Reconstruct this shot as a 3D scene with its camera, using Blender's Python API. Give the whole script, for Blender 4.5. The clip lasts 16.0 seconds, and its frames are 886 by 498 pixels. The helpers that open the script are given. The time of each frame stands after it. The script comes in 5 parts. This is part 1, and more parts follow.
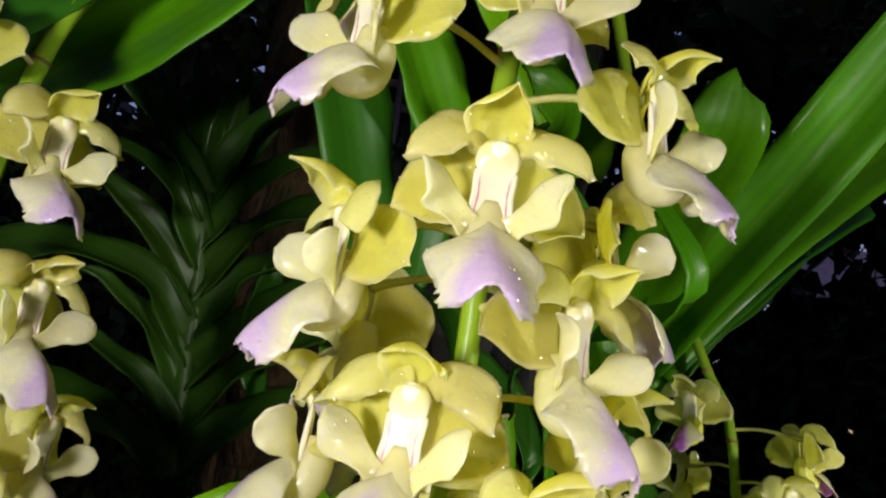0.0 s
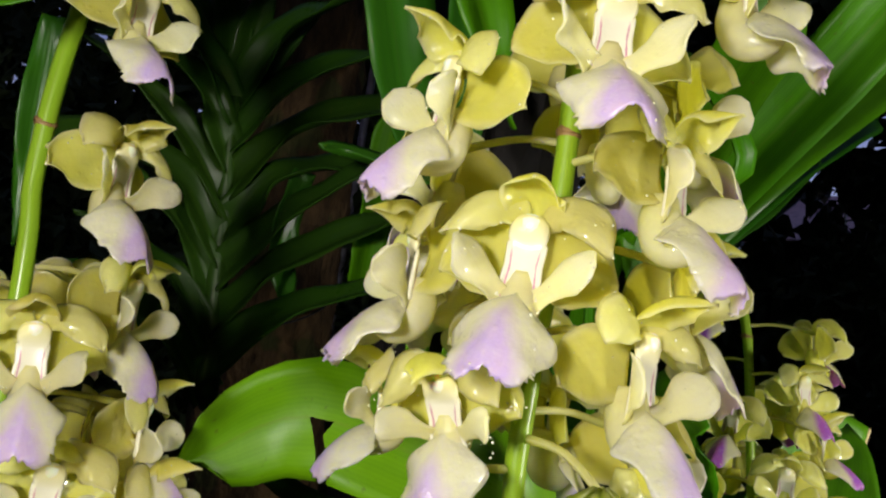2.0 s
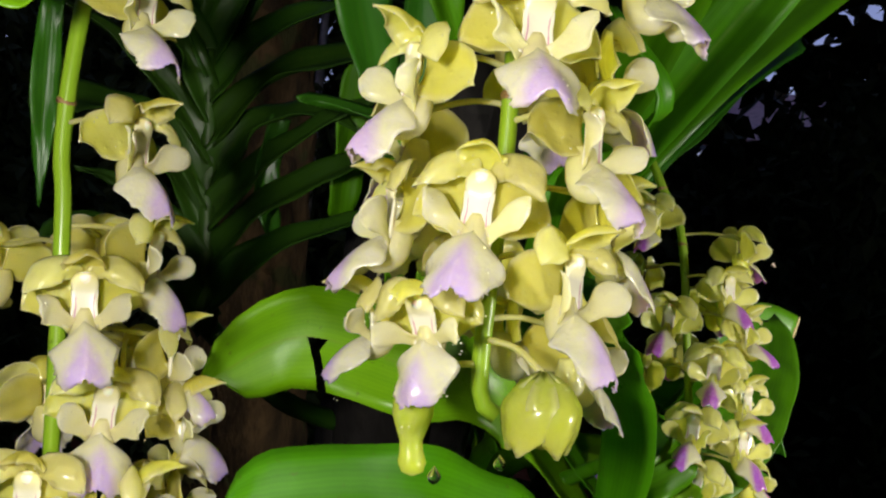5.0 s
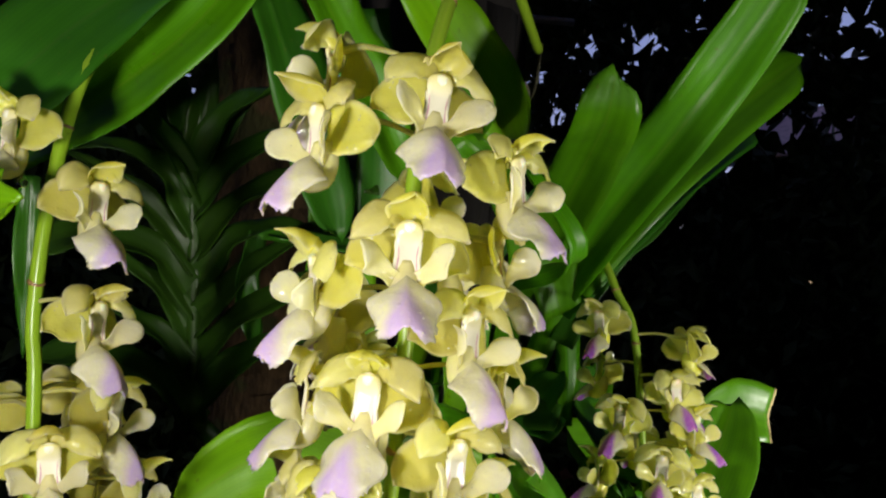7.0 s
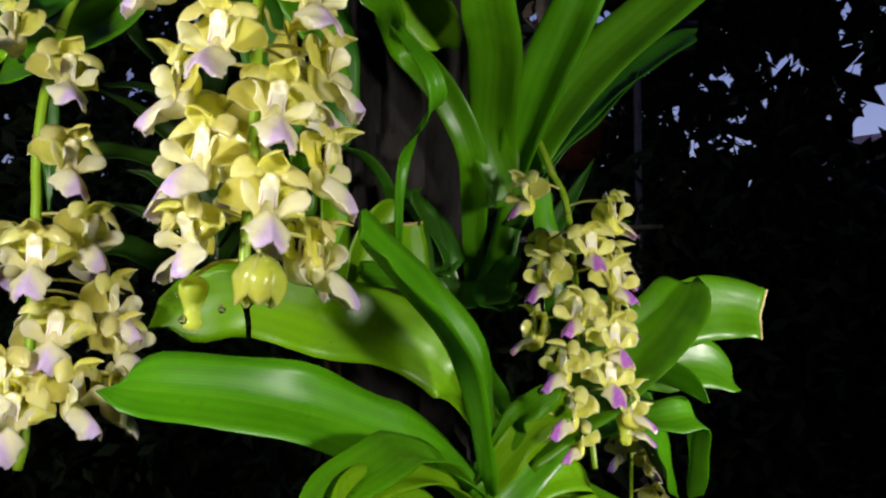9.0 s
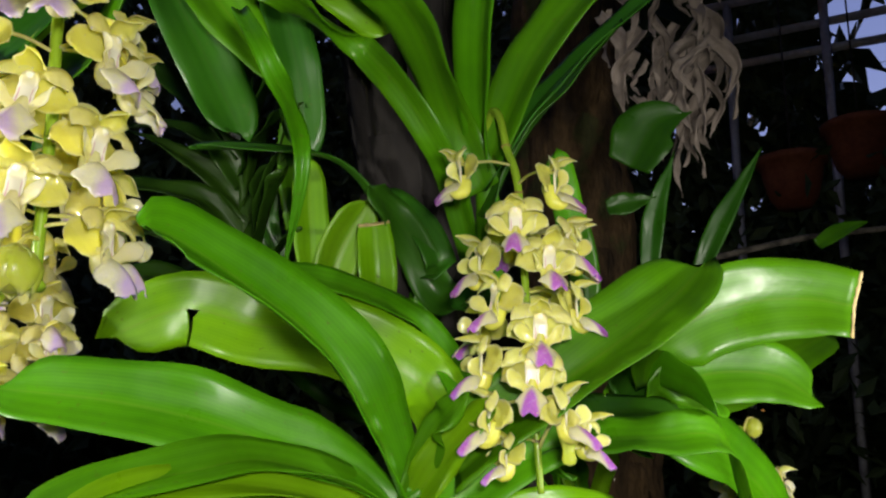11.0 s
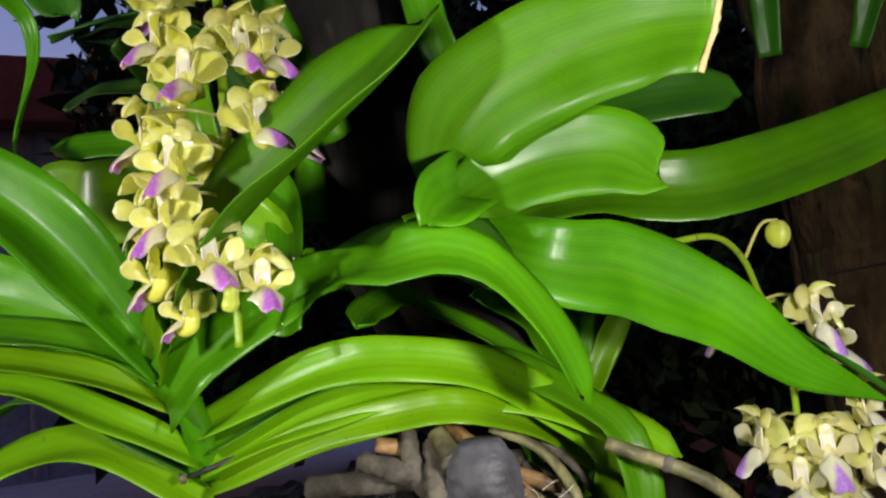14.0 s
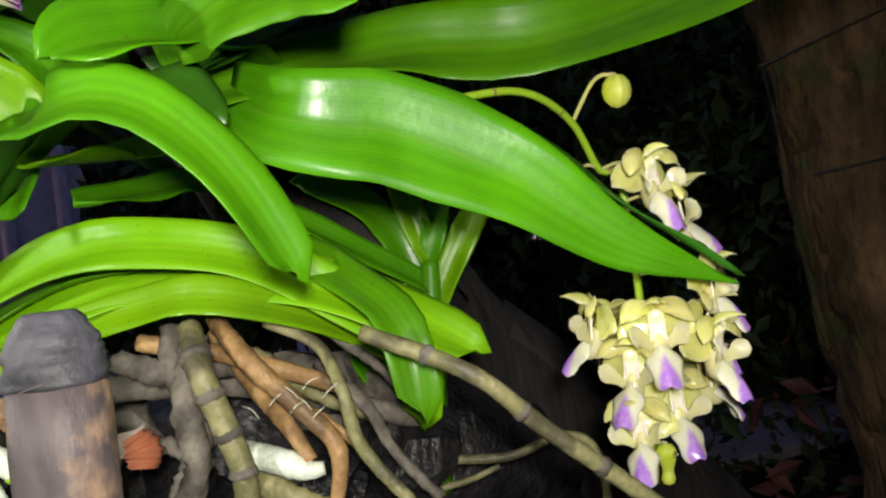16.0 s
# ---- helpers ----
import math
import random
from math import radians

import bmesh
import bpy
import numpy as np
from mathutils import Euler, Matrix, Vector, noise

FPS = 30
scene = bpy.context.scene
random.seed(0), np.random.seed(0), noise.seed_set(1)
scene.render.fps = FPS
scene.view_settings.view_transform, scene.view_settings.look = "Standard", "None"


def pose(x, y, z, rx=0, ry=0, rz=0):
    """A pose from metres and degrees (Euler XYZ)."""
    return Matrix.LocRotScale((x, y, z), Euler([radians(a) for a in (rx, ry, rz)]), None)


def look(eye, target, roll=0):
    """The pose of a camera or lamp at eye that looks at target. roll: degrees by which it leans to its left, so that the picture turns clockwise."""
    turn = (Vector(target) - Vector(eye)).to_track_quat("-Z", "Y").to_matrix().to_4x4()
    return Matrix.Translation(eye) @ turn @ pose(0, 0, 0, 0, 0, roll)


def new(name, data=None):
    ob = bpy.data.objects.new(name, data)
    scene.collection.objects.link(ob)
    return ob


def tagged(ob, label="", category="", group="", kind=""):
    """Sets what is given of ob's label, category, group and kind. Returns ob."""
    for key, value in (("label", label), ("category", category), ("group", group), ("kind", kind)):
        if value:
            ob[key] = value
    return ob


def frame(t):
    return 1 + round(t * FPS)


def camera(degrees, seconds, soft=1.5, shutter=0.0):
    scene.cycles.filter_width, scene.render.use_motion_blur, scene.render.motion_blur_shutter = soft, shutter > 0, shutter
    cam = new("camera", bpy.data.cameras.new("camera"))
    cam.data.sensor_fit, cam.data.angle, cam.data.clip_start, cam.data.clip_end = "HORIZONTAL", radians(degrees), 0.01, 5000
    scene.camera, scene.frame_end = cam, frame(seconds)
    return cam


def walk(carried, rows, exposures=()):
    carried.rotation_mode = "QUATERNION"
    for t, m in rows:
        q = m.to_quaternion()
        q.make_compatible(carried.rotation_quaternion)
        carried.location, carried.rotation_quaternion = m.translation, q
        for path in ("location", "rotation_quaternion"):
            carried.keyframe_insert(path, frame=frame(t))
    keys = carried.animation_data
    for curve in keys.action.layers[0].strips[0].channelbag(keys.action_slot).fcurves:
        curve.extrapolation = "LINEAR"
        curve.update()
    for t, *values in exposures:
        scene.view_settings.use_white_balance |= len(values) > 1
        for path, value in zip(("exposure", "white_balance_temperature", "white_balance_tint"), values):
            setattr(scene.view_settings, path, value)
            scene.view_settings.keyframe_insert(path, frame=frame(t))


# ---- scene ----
cam = camera(59.8, 16.0, 2.2)
PATH = [
    (0, (0.02236, -0.02000, 1.42167), (-0.04970, 0.94980, 1.65468), 7.77),
    (0.5, (0.01670, -0.01953, 1.41637), (-0.05250, 0.95525, 1.62852), 7.73),
    (1, (0.00975, -0.02032, 1.41017), (-0.06000, 0.95729, 1.60869), 8.12),
    (1.5, (0.00093, -0.02156, 1.40256), (-0.04543, 0.96165, 1.57905), 8.09),
    (2, (-0.00462, -0.02703, 1.39394), (-0.03356, 0.95876, 1.55939), 7.76),
    (2.5, (-0.00735, -0.02583, 1.38465), (-0.03845, 0.96559, 1.51155), 6.56),
    (3, (-0.01765, -0.02907, 1.38068), (-0.02947, 0.96492, 1.48945), 5.79),
    (5.3, (0.00084, -0.08296, 1.39963), (0.02426, 0.91479, 1.46253), 4.09),
    (5.5, (0.00793, -0.08578, 1.40378), (0.02632, 0.91190, 1.46925), 3.75),
    (6, (0.00641, -0.09197, 1.41987), (0.00394, 0.90584, 1.48596), 2.97),
    (6.5, (0.01189, -0.09910, 1.44329), (0.00126, 0.89834, 1.51402), 2.40),
    (7, (0.03673, -0.11384, 1.45007), (0.01125, 0.88210, 1.53640), 2.58),
    (7.5, (0.06672, -0.12710, 1.42851), (0.01748, 0.86614, 1.53367), 2.48),
    (8, (0.08771, -0.15933, 1.39726), (0.03579, 0.83184, 1.51926), 2.36),
    (8.2, (0.10085, -0.17581, 1.37772), (0.02728, 0.81289, 1.50832), 1.92),
    (10.3, (0.35080, -0.06596, 1.30096), (-0.15778, 0.76590, 1.52311), 1.59),
    (10.5, (0.36554, -0.04424, 1.30327), (-0.17558, 0.76592, 1.52874), 1.65),
    (11, (0.38625, -0.00544, 1.30198), (-0.19853, 0.77691, 1.51637), 0.91),
    (11.5, (0.38715, 0.03243, 1.31091), (-0.27222, 0.77494, 1.42883), -0.24),
    (12, (0.40641, 0.06709, 1.30502), (-0.29161, 0.77717, 1.39752), -0.44),
    (12.5, (0.42410, 0.11059, 1.30491), (-0.33484, 0.76062, 1.34307), 0.03),
    (13, (0.45318, 0.17798, 1.30036), (-0.37622, 0.73522, 1.34010), -0.70),
    (13.5, (0.48899, 0.25520, 1.28224), (-0.38407, 0.73436, 1.37265), -3.64),
    (14, (0.53086, 0.32109, 1.27083), (-0.37320, 0.74125, 1.34919), -5.23),
    (14.5, (0.56358, 0.36998, 1.26337), (-0.36011, 0.74852, 1.32240), -5.00),
    (15, (0.56958, 0.41266, 1.25277), (-0.36746, 0.76168, 1.26519), -6.20),
    (15.5, (0.55281, 0.45819, 1.23925), (-0.38985, 0.79186, 1.23119), -6.43),
    (16, (0.52344, 0.46775, 1.23067), (-0.40760, 0.83264, 1.22504), -6.57),
]
EXPOSURES = [(0, -0.2), (1.5, -0.3), (3, -0.24), (5.5, -0.18), (8.2, -0.12), (10.3, 0.08), (11.5, 0.16), (13, 0.2), (14, 0.24), (15, 0.36), (16, 0.58)]
walk(cam, [(t, look(eye, target, roll)) for t, eye, target, roll in PATH], EXPOSURES)

# ---- world and light ----
world = bpy.data.worlds.new("dusk")
scene.world = world
world.use_nodes = True
wt = world.node_tree
sky = wt.nodes.new("ShaderNodeTexSky")
sky.sky_type = "NISHITA"
sky.sun_disc = False
sky.sun_elevation = radians(3.0)
sky.sun_rotation = radians(200)
tint = wt.nodes.new("ShaderNodeMix")
tint.data_type = "RGBA"
tint.blend_type = "MULTIPLY"
tint.inputs["Factor"].default_value = 1.0
tint.inputs["B"].default_value = (0.80, 0.70, 1.25, 1)
wt.links.new(sky.outputs[0], tint.inputs["A"])
wt.links.new(tint.outputs["Result"], wt.nodes["Background"].inputs[0])
wt.nodes["Background"].inputs[1].default_value = 0.25


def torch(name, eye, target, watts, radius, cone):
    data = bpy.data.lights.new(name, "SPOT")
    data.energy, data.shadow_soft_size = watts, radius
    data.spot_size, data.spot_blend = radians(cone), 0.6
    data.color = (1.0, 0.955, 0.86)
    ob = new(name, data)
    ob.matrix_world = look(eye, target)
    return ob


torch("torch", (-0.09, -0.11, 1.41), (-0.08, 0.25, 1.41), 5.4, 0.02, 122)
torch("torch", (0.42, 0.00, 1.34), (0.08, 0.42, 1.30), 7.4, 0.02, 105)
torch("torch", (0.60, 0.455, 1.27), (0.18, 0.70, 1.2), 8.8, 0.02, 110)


# ---- materials ----
def nodes(name, rough=0.5, spec=0.5):
    m = bpy.data.materials.new(name)
    m.use_nodes = True
    t = m.node_tree
    b = t.nodes["Principled BSDF"]
    b.inputs["Roughness"].default_value = rough
    b.inputs["Specular IOR Level"].default_value = spec
    return m, t, b


def noise_tex(t, scale, detail=4, coord="Object", stretch=(1, 1, 1)):
    c = t.nodes.new("ShaderNodeTexCoord")
    mp = t.nodes.new("ShaderNodeMapping")
    mp.inputs["Scale"].default_value = stretch
    n = t.nodes.new("ShaderNodeTexNoise")
    n.inputs["Scale"].default_value = scale
    n.inputs["Detail"].default_value = detail
    t.links.new(c.outputs[coord], mp.inputs[0])
    t.links.new(mp.outputs[0], n.inputs["Vector"])
    return n.outputs["Fac"]


def ramp(t, fac, *stops):
    r = t.nodes.new("ShaderNodeValToRGB")
    e = r.color_ramp.elements
    while len(e) < len(stops):
        e.new(0.5)
    for el, (pos, col) in zip(e, stops):
        el.position, el.color = pos, (*col, 1)
    t.links.new(fac, r.inputs[0])
    return r.outputs[0]


def blend(t, fac, a, b, kind="MIX"):
    m = t.nodes.new("ShaderNodeMix")
    m.data_type, m.blend_type = "RGBA", kind
    for socket, value in ((m.inputs["Factor"], fac), (m.inputs["A"], a), (m.inputs["B"], b)):
        if isinstance(value, bpy.types.NodeSocket):
            t.links.new(value, socket)
        else:
            socket.default_value = value if isinstance(value, (int, float)) else (*value, 1)
    return m.outputs["Result"]


def calc(t, op, a, b=0.0, c=0.0):
    m = t.nodes.new("ShaderNodeMath")
    m.operation = op
    for socket, value in zip(m.inputs, (a, b, c)):
        if isinstance(value, bpy.types.NodeSocket):
            t.links.new(value, socket)
        else:
            socket.default_value = value
    return m.outputs[0]


def uv(t):
    c = t.nodes.new("ShaderNodeTexCoord")
    s = t.nodes.new("ShaderNodeSeparateXYZ")
    t.links.new(c.outputs["UV"], s.inputs[0])
    return s.outputs[0], s.outputs[1]


def bump(t, b, height, strength, distance):
    n = t.nodes.new("ShaderNodeBump")
    n.inputs["Strength"].default_value, n.inputs["Distance"].default_value = strength, distance
    t.links.new(height, n.inputs["Height"])
    t.links.new(n.outputs[0], b.inputs["Normal"])


def rand(t):
    return t.nodes.new("ShaderNodeObjectInfo").outputs["Random"]


def glow_through(m, t, b, colour, amount):
    """Lets part of the light pass, as thin petals and leaves do."""
    tr = t.nodes.new("ShaderNodeBsdfTranslucent")
    mix = t.nodes.new("ShaderNodeMixShader")
    mix.inputs[0].default_value = amount
    t.links.new(colour, tr.inputs[0])
    t.links.new(b.outputs[0], mix.inputs[1])
    t.links.new(tr.outputs[0], mix.inputs[2])
    t.links.new(mix.outputs[0], t.nodes["Material Output"].inputs[0])


def flesh(b):
    b.inputs["Subsurface Weight"].default_value = 0.65
    b.inputs["Subsurface Radius"].default_value = (1.0, 1.0, 0.4)
    b.inputs["Subsurface Scale"].default_value = 0.003


def wet_skin(t, b, fine):
    """Droplets and a film of water: fine bumps and an uneven gloss."""
    v = t.nodes.new("ShaderNodeTexVoronoi")
    v.inputs["Scale"].default_value = 420
    c = t.nodes.new("ShaderNodeTexCoord")
    t.links.new(c.outputs["Object"], v.inputs["Vector"])
    beads = ramp(t, v.outputs["Distance"], (0.0, (1, 1, 1)), (0.34, (0, 0, 0)))
    some = ramp(t, noise_tex(t, 190, 3), (0.5, (0, 0, 0)), (0.62, (1, 1, 1)))
    height = calc(t, "ADD", calc(t, "MULTIPLY", calc(t, "MULTIPLY", beads, some), 1.3), fine)
    height = calc(t, "ADD", height, calc(t, "MULTIPLY", noise_tex(t, 90, 4), 2.2))
    bump(t, b, height, 0.36, 0.0006)
    t.links.new(ramp(t, noise_tex(t, 150, 4), (0.35, (0.46, 0.46, 0.46)), (0.65, (0.2, 0.2, 0.2))), b.inputs["Roughness"])
    b.inputs["Coat Weight"].default_value = 0.55
    b.inputs["Coat Roughness"].default_value = 0.08


def petal_material(name, base, edge, glow=0.55):
    """Waxy and thin: paler towards the rim, with faint veins and blotches."""
    m, t, b = nodes(name, 0.33, 0.45)
    u, v = uv(t)
    n = noise_tex(t, 140, 5)
    col = blend(t, ramp(t, v, (0.0, (0, 0, 0)), (0.25, (0.25, 0.25, 0.25)), (1.0, (1, 1, 1))), base, edge)
    col = blend(t, ramp(t, n, (0.35, (0, 0, 0)), (0.7, (0.35, 0.35, 0.35))), col, (0.92, 0.89, 0.42))
    off = calc(t, "ABSOLUTE", calc(t, "SUBTRACT", u, 0.5))
    rim = calc(t, "MAXIMUM", ramp(t, off, (0.36, (0, 0, 0)), (0.5, (0.5, 0.5, 0.5))), ramp(t, v, (0.86, (0, 0, 0)), (1.0, (0.6, 0.6, 0.6))))
    col = blend(t, rim, col, (0.95, 0.92, 0.60))
    wave = calc(t, "SINE", calc(t, "MULTIPLY", calc(t, "ADD", u, calc(t, "MULTIPLY", n, 0.08)), 58.0))
    col = blend(t, calc(t, "MULTIPLY_ADD", wave, 0.018, 0.02), col, (0.80, 0.76, 0.12))
    col = blend(t, ramp(t, noise_tex(t, 45, 3), (0.5, (0, 0, 0)), (0.75, (0.25, 0.25, 0.25))), col, (0.86, 0.82, 0.14))
    hsv = t.nodes.new("ShaderNodeHueSaturation")
    t.links.new(col, hsv.inputs["Color"])
    t.links.new(calc(t, "MULTIPLY_ADD", rand(t), 0.16, 0.92), hsv.inputs["Value"])
    t.links.new(calc(t, "MULTIPLY_ADD", rand(t), 0.014, 0.494), hsv.inputs["Hue"])
    t.links.new(hsv.outputs[0], b.inputs["Base Color"])
    flesh(b)
    wet_skin(t, b, calc(t, "ADD", calc(t, "MULTIPLY", wave, 0.02), noise_tex(t, 500, 3)))
    glow_through(m, t, b, hsv.outputs[0], glow)
    return m


def lip_material(name, cream, tip, start, soft):
    """Cream shoulders; the lilac runs down the middle and spreads over the tip."""
    m, t, b = nodes(name, 0.36, 0.45)
    u, v = uv(t)
    n = noise_tex(t, 220, 4)
    off = calc(t, "ABSOLUTE", calc(t, "SUBTRACT", u, 0.5))
    reach = calc(t, "SUBTRACT", calc(t, "ADD", v, calc(t, "MULTIPLY_ADD", n, 0.22, -0.11)), calc(t, "MULTIPLY", off, 1.5))
    fac = ramp(t, reach, (start, (0, 0, 0)), (start + soft, (1, 1, 1)))
    col = blend(t, fac, cream, tip)
    col = blend(t, ramp(t, noise_tex(t, 600, 3), (0.45, (0, 0, 0)), (0.75, (0.3, 0.3, 0.3))), col, (0.85, 0.78, 0.82))
    t.links.new(col, b.inputs["Base Color"])
    flesh(b)
    wet_skin(t, b, calc(t, "ADD", n, noise_tex(t, 700, 3)))
    glow_through(m, t, b, col, 0.3)
    return m


def column_material():
    m, t, b = nodes("column_white", 0.3, 0.5)
    u, v = uv(t)
    off = calc(t, "ABSOLUTE", calc(t, "SUBTRACT", calc(t, "ABSOLUTE", calc(t, "SUBTRACT", u, 0.5)), 0.27))
    line = calc(t, "LESS_THAN", off, calc(t, "MULTIPLY_ADD", noise_tex(t, 900, 2), 0.06, -0.004))
    low = ramp(t, v, (0.35, (0, 0, 0)), (0.5, (1, 1, 1)))
    pale = blend(t, ramp(t, v, (0.05, (0, 0, 0)), (0.4, (1, 1, 1))), (0.86, 0.80, 0.36), (0.86, 0.83, 0.68))
    col = blend(t, calc(t, "MULTIPLY", calc(t, "MULTIPLY", line, 0.75), low), pale, (0.55, 0.14, 0.32))
    t.links.new(col, b.inputs["Base Color"])
    b.inputs["Coat Weight"].default_value = 0.3
    bump(t, b, noise_tex(t, 500, 3), 0.25, 0.0005)
    glow_through(m, t, b, col, 0.2)
    return m


def leaf_material(name, dark, light, back, wet):
    m, t, b = nodes(name, 0.34, 0.36)
    u, v = uv(t)
    n = noise_tex(t, 22, 6)
    fine = noise_tex(t, 260, 4)
    wob = calc(t, "MULTIPLY_ADD", n, 0.10, -0.05)
    band = calc(t, "SINE", calc(t, "MULTIPLY", calc(t, "ADD", u, wob), 38.0))
    band2 = calc(t, "SINE", calc(t, "MULTIPLY", calc(t, "ADD", u, wob), 151.0))
    stripe = calc(t, "ADD", calc(t, "MULTIPLY_ADD", band, 0.06, 0.45), calc(t, "MULTIPLY", band2, 0.05))
    stripe = calc(t, "ADD", stripe, calc(t, "MULTIPLY_ADD", n, 1.0, -0.5))
    col = blend(t, stripe, dark, light)
    col = blend(t, ramp(t, fine, (0.66, (0, 0, 0)), (0.74, (0.5, 0.5, 0.5))), col, (0.10, 0.13, 0.02))
    spots = noise_tex(t, 55, 2)
    col = blend(t, ramp(t, spots, (0.78, (0, 0, 0)), (0.8, (0.8, 0.8, 0.8))), col, (0.07, 0.05, 0.015))
    rib = ramp(t, calc(t, "ABSOLUTE", calc(t, "SUBTRACT", u, 0.5)), (0.0, (0.55, 0.55, 0.55)), (0.025, (0, 0, 0)))
    col = blend(t, rib, col, back)
    hsv = t.nodes.new("ShaderNodeHueSaturation")
    t.links.new(col, hsv.inputs["Color"])
    t.links.new(calc(t, "MULTIPLY_ADD", rand(t), 0.3, 0.85), hsv.inputs["Value"])
    t.links.new(calc(t, "MULTIPLY_ADD", rand(t), 0.012, 0.499), hsv.inputs["Hue"])
    t.links.new(hsv.outputs[0], b.inputs["Base Color"])
    gloss = ramp(t, noise_tex(t, 35, 5), (0.35, (0.46, 0.46, 0.46)), (0.7, (0.27, 0.27, 0.27)))
    t.links.new(gloss, b.inputs["Roughness"])
    b.inputs["Coat Weight"].default_value = wet
    b.inputs["Coat Roughness"].default_value = 0.22
    height = calc(t, "ADD", calc(t, "MULTIPLY", band, 0.06), calc(t, "MULTIPLY", n, 1.2))
    bump(t, b, calc(t, "ADD", height, calc(t, "MULTIPLY", fine, 0.3)), 0.35, 0.0012)
    glow_through(m, t, b, hsv.outputs[0], 0.22)
    return m


def rough_material(name, a, b_col, scale, rough=0.85, stretch=(1, 1, 1), depth=0.004, spot=None, cut=0.555):
    m, t, b = nodes(name, rough, 0.35)
    n = noise_tex(t, scale, 8, stretch=stretch)
    n2 = noise_tex(t, scale * 6, 5, stretch=stretch)
    col = ramp(t, n, (0.3, a), (0.68, b_col))
    if spot:
        col = blend(t, ramp(t, noise_tex(t, scale * 0.6, 6), (cut, (0, 0, 0)), (cut + 0.065, (0.8, 0.8, 0.8))), col, spot)
    col = blend(t, ramp(t, n2, (0.4, (0, 0, 0)), (0.75, (0.4, 0.4, 0.4))), col, tuple(c * 0.35 for c in a))
    t.links.new(col, b.inputs["Base Color"])
    bump(t, b, calc(t, "ADD", n, calc(t, "MULTIPLY", n2, 0.4)), 0.9, depth)
    return m


SEPAL = petal_material("sepal_yellow", (0.91, 0.87, 0.15), (0.92, 0.88, 0.18))
SEPAL_PALE = petal_material("sepal_pale_green_yellow", (0.88, 0.90, 0.20), (0.90, 0.92, 0.28), 0.35)
PETAL = petal_material("petal_cream_yellow", (0.92, 0.89, 0.28), (0.94, 0.92, 0.42))
EAR = petal_material("side_lobe_cream", (0.92, 0.88, 0.50), (0.95, 0.93, 0.76))
SEPAL_GOLD = petal_material("sepal_lemon", (0.90, 0.89, 0.12), (0.91, 0.90, 0.14), 0.3)
PETAL_GOLD = petal_material("petal_lemon", (0.92, 0.91, 0.20), (0.93, 0.92, 0.28), 0.3)
BUD = petal_material("bud_green_yellow", (0.54, 0.68, 0.05), (0.74, 0.80, 0.10))
LIP = lip_material("lip_pale_lilac", (0.88, 0.85, 0.52), (0.70, 0.51, 0.79), 0.12, 0.40)
LIP_PURPLE = lip_material("lip_magenta", (0.84, 0.80, 0.50), (0.54, 0.16, 0.68), 0.06, 0.28)
LIP_VIOLET = lip_material("lip_white_violet", (0.84, 0.84, 0.60), (0.50, 0.24, 0.78), 0.2, 0.24)
CAP, cap_tree, cap_bsdf = nodes("anther_cream", 0.35, 0.5)
cap_bsdf.inputs["Subsurface Weight"].default_value = 0.3
cap_bsdf.inputs["Subsurface Scale"].default_value = 0.001
cap_tree.links.new(ramp(cap_tree, noise_tex(cap_tree, 300, 4), (0.3, (0.86, 0.82, 0.6)), (0.7, (0.9, 0.88, 0.76))), cap_bsdf.inputs["Base Color"])
COLUMN = column_material()
PEDICEL = petal_material("pedicel_cream", (0.66, 0.66, 0.22), (0.78, 0.74, 0.36))
STEM = leaf_material("stem_green", (0.24, 0.42, 0.02), (0.36, 0.56, 0.03), (0.3, 0.42, 0.04), 0.3)
LEAF = leaf_material("leaf_green", (0.040, 0.145, 0.002), (0.128, 0.385, 0.003), (0.13, 0.26, 0.015), 0.04)
LEAF_LIGHT = leaf_material("leaf_yellow_green", (0.115, 0.295, 0.003), (0.245, 0.505, 0.004), (0.20, 0.33, 0.02), 0.03)
# Darker leaf green; on several rear and folded leaves it carries their shade.
LEAF_DARK = leaf_material("leaf_dark_shaded", (0.022, 0.095, 0.006), (0.052, 0.18, 0.008), (0.05, 0.12, 0.015), 0.06)
# Shaded copy of the leaf green: the dimness of the rear fan is in its colour.
LEAF_SHADE = leaf_material("leaf_shaded_green", (0.018, 0.055, 0.005), (0.040, 0.105, 0.008), (0.04, 0.08, 0.010), 0.0)
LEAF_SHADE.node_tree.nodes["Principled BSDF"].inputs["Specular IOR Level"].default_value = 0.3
DRY = rough_material("dry_leaf_edge", (0.45, 0.33, 0.13), (0.62, 0.5, 0.25), 60, 0.7, depth=0.001)
# Grey bark taken well below its own tone; the unlit background is in the colour.
BARK = rough_material("grey_bark_darkened", (0.006, 0.005, 0.005), (0.027, 0.023, 0.021), 14, 0.9, (1, 1, 0.25), 0.012)
MOSS_BARK = rough_material("mossy_brown_bark", (0.028, 0.022, 0.015), (0.22, 0.135, 0.06), 17, 0.95, (1, 1, 0.42), 0.03, (0.075, 0.09, 0.028))
WOOD = rough_material("weathered_post", (0.03, 0.025, 0.028), (0.085, 0.066, 0.068), 34, 0.6, (1, 1, 0.4), 0.003, (0.30, 0.19, 0.11), 0.52)
CHAR = rough_material("blackened_wood", (0.014, 0.014, 0.018), (0.075, 0.072, 0.09), 40, 0.6, depth=0.002)
ROOT = rough_material("root_tan", (0.18, 0.10, 0.04), (0.42, 0.26, 0.11), 45, 0.5, depth=0.0025, spot=(0.07, 0.045, 0.025), cut=0.53)
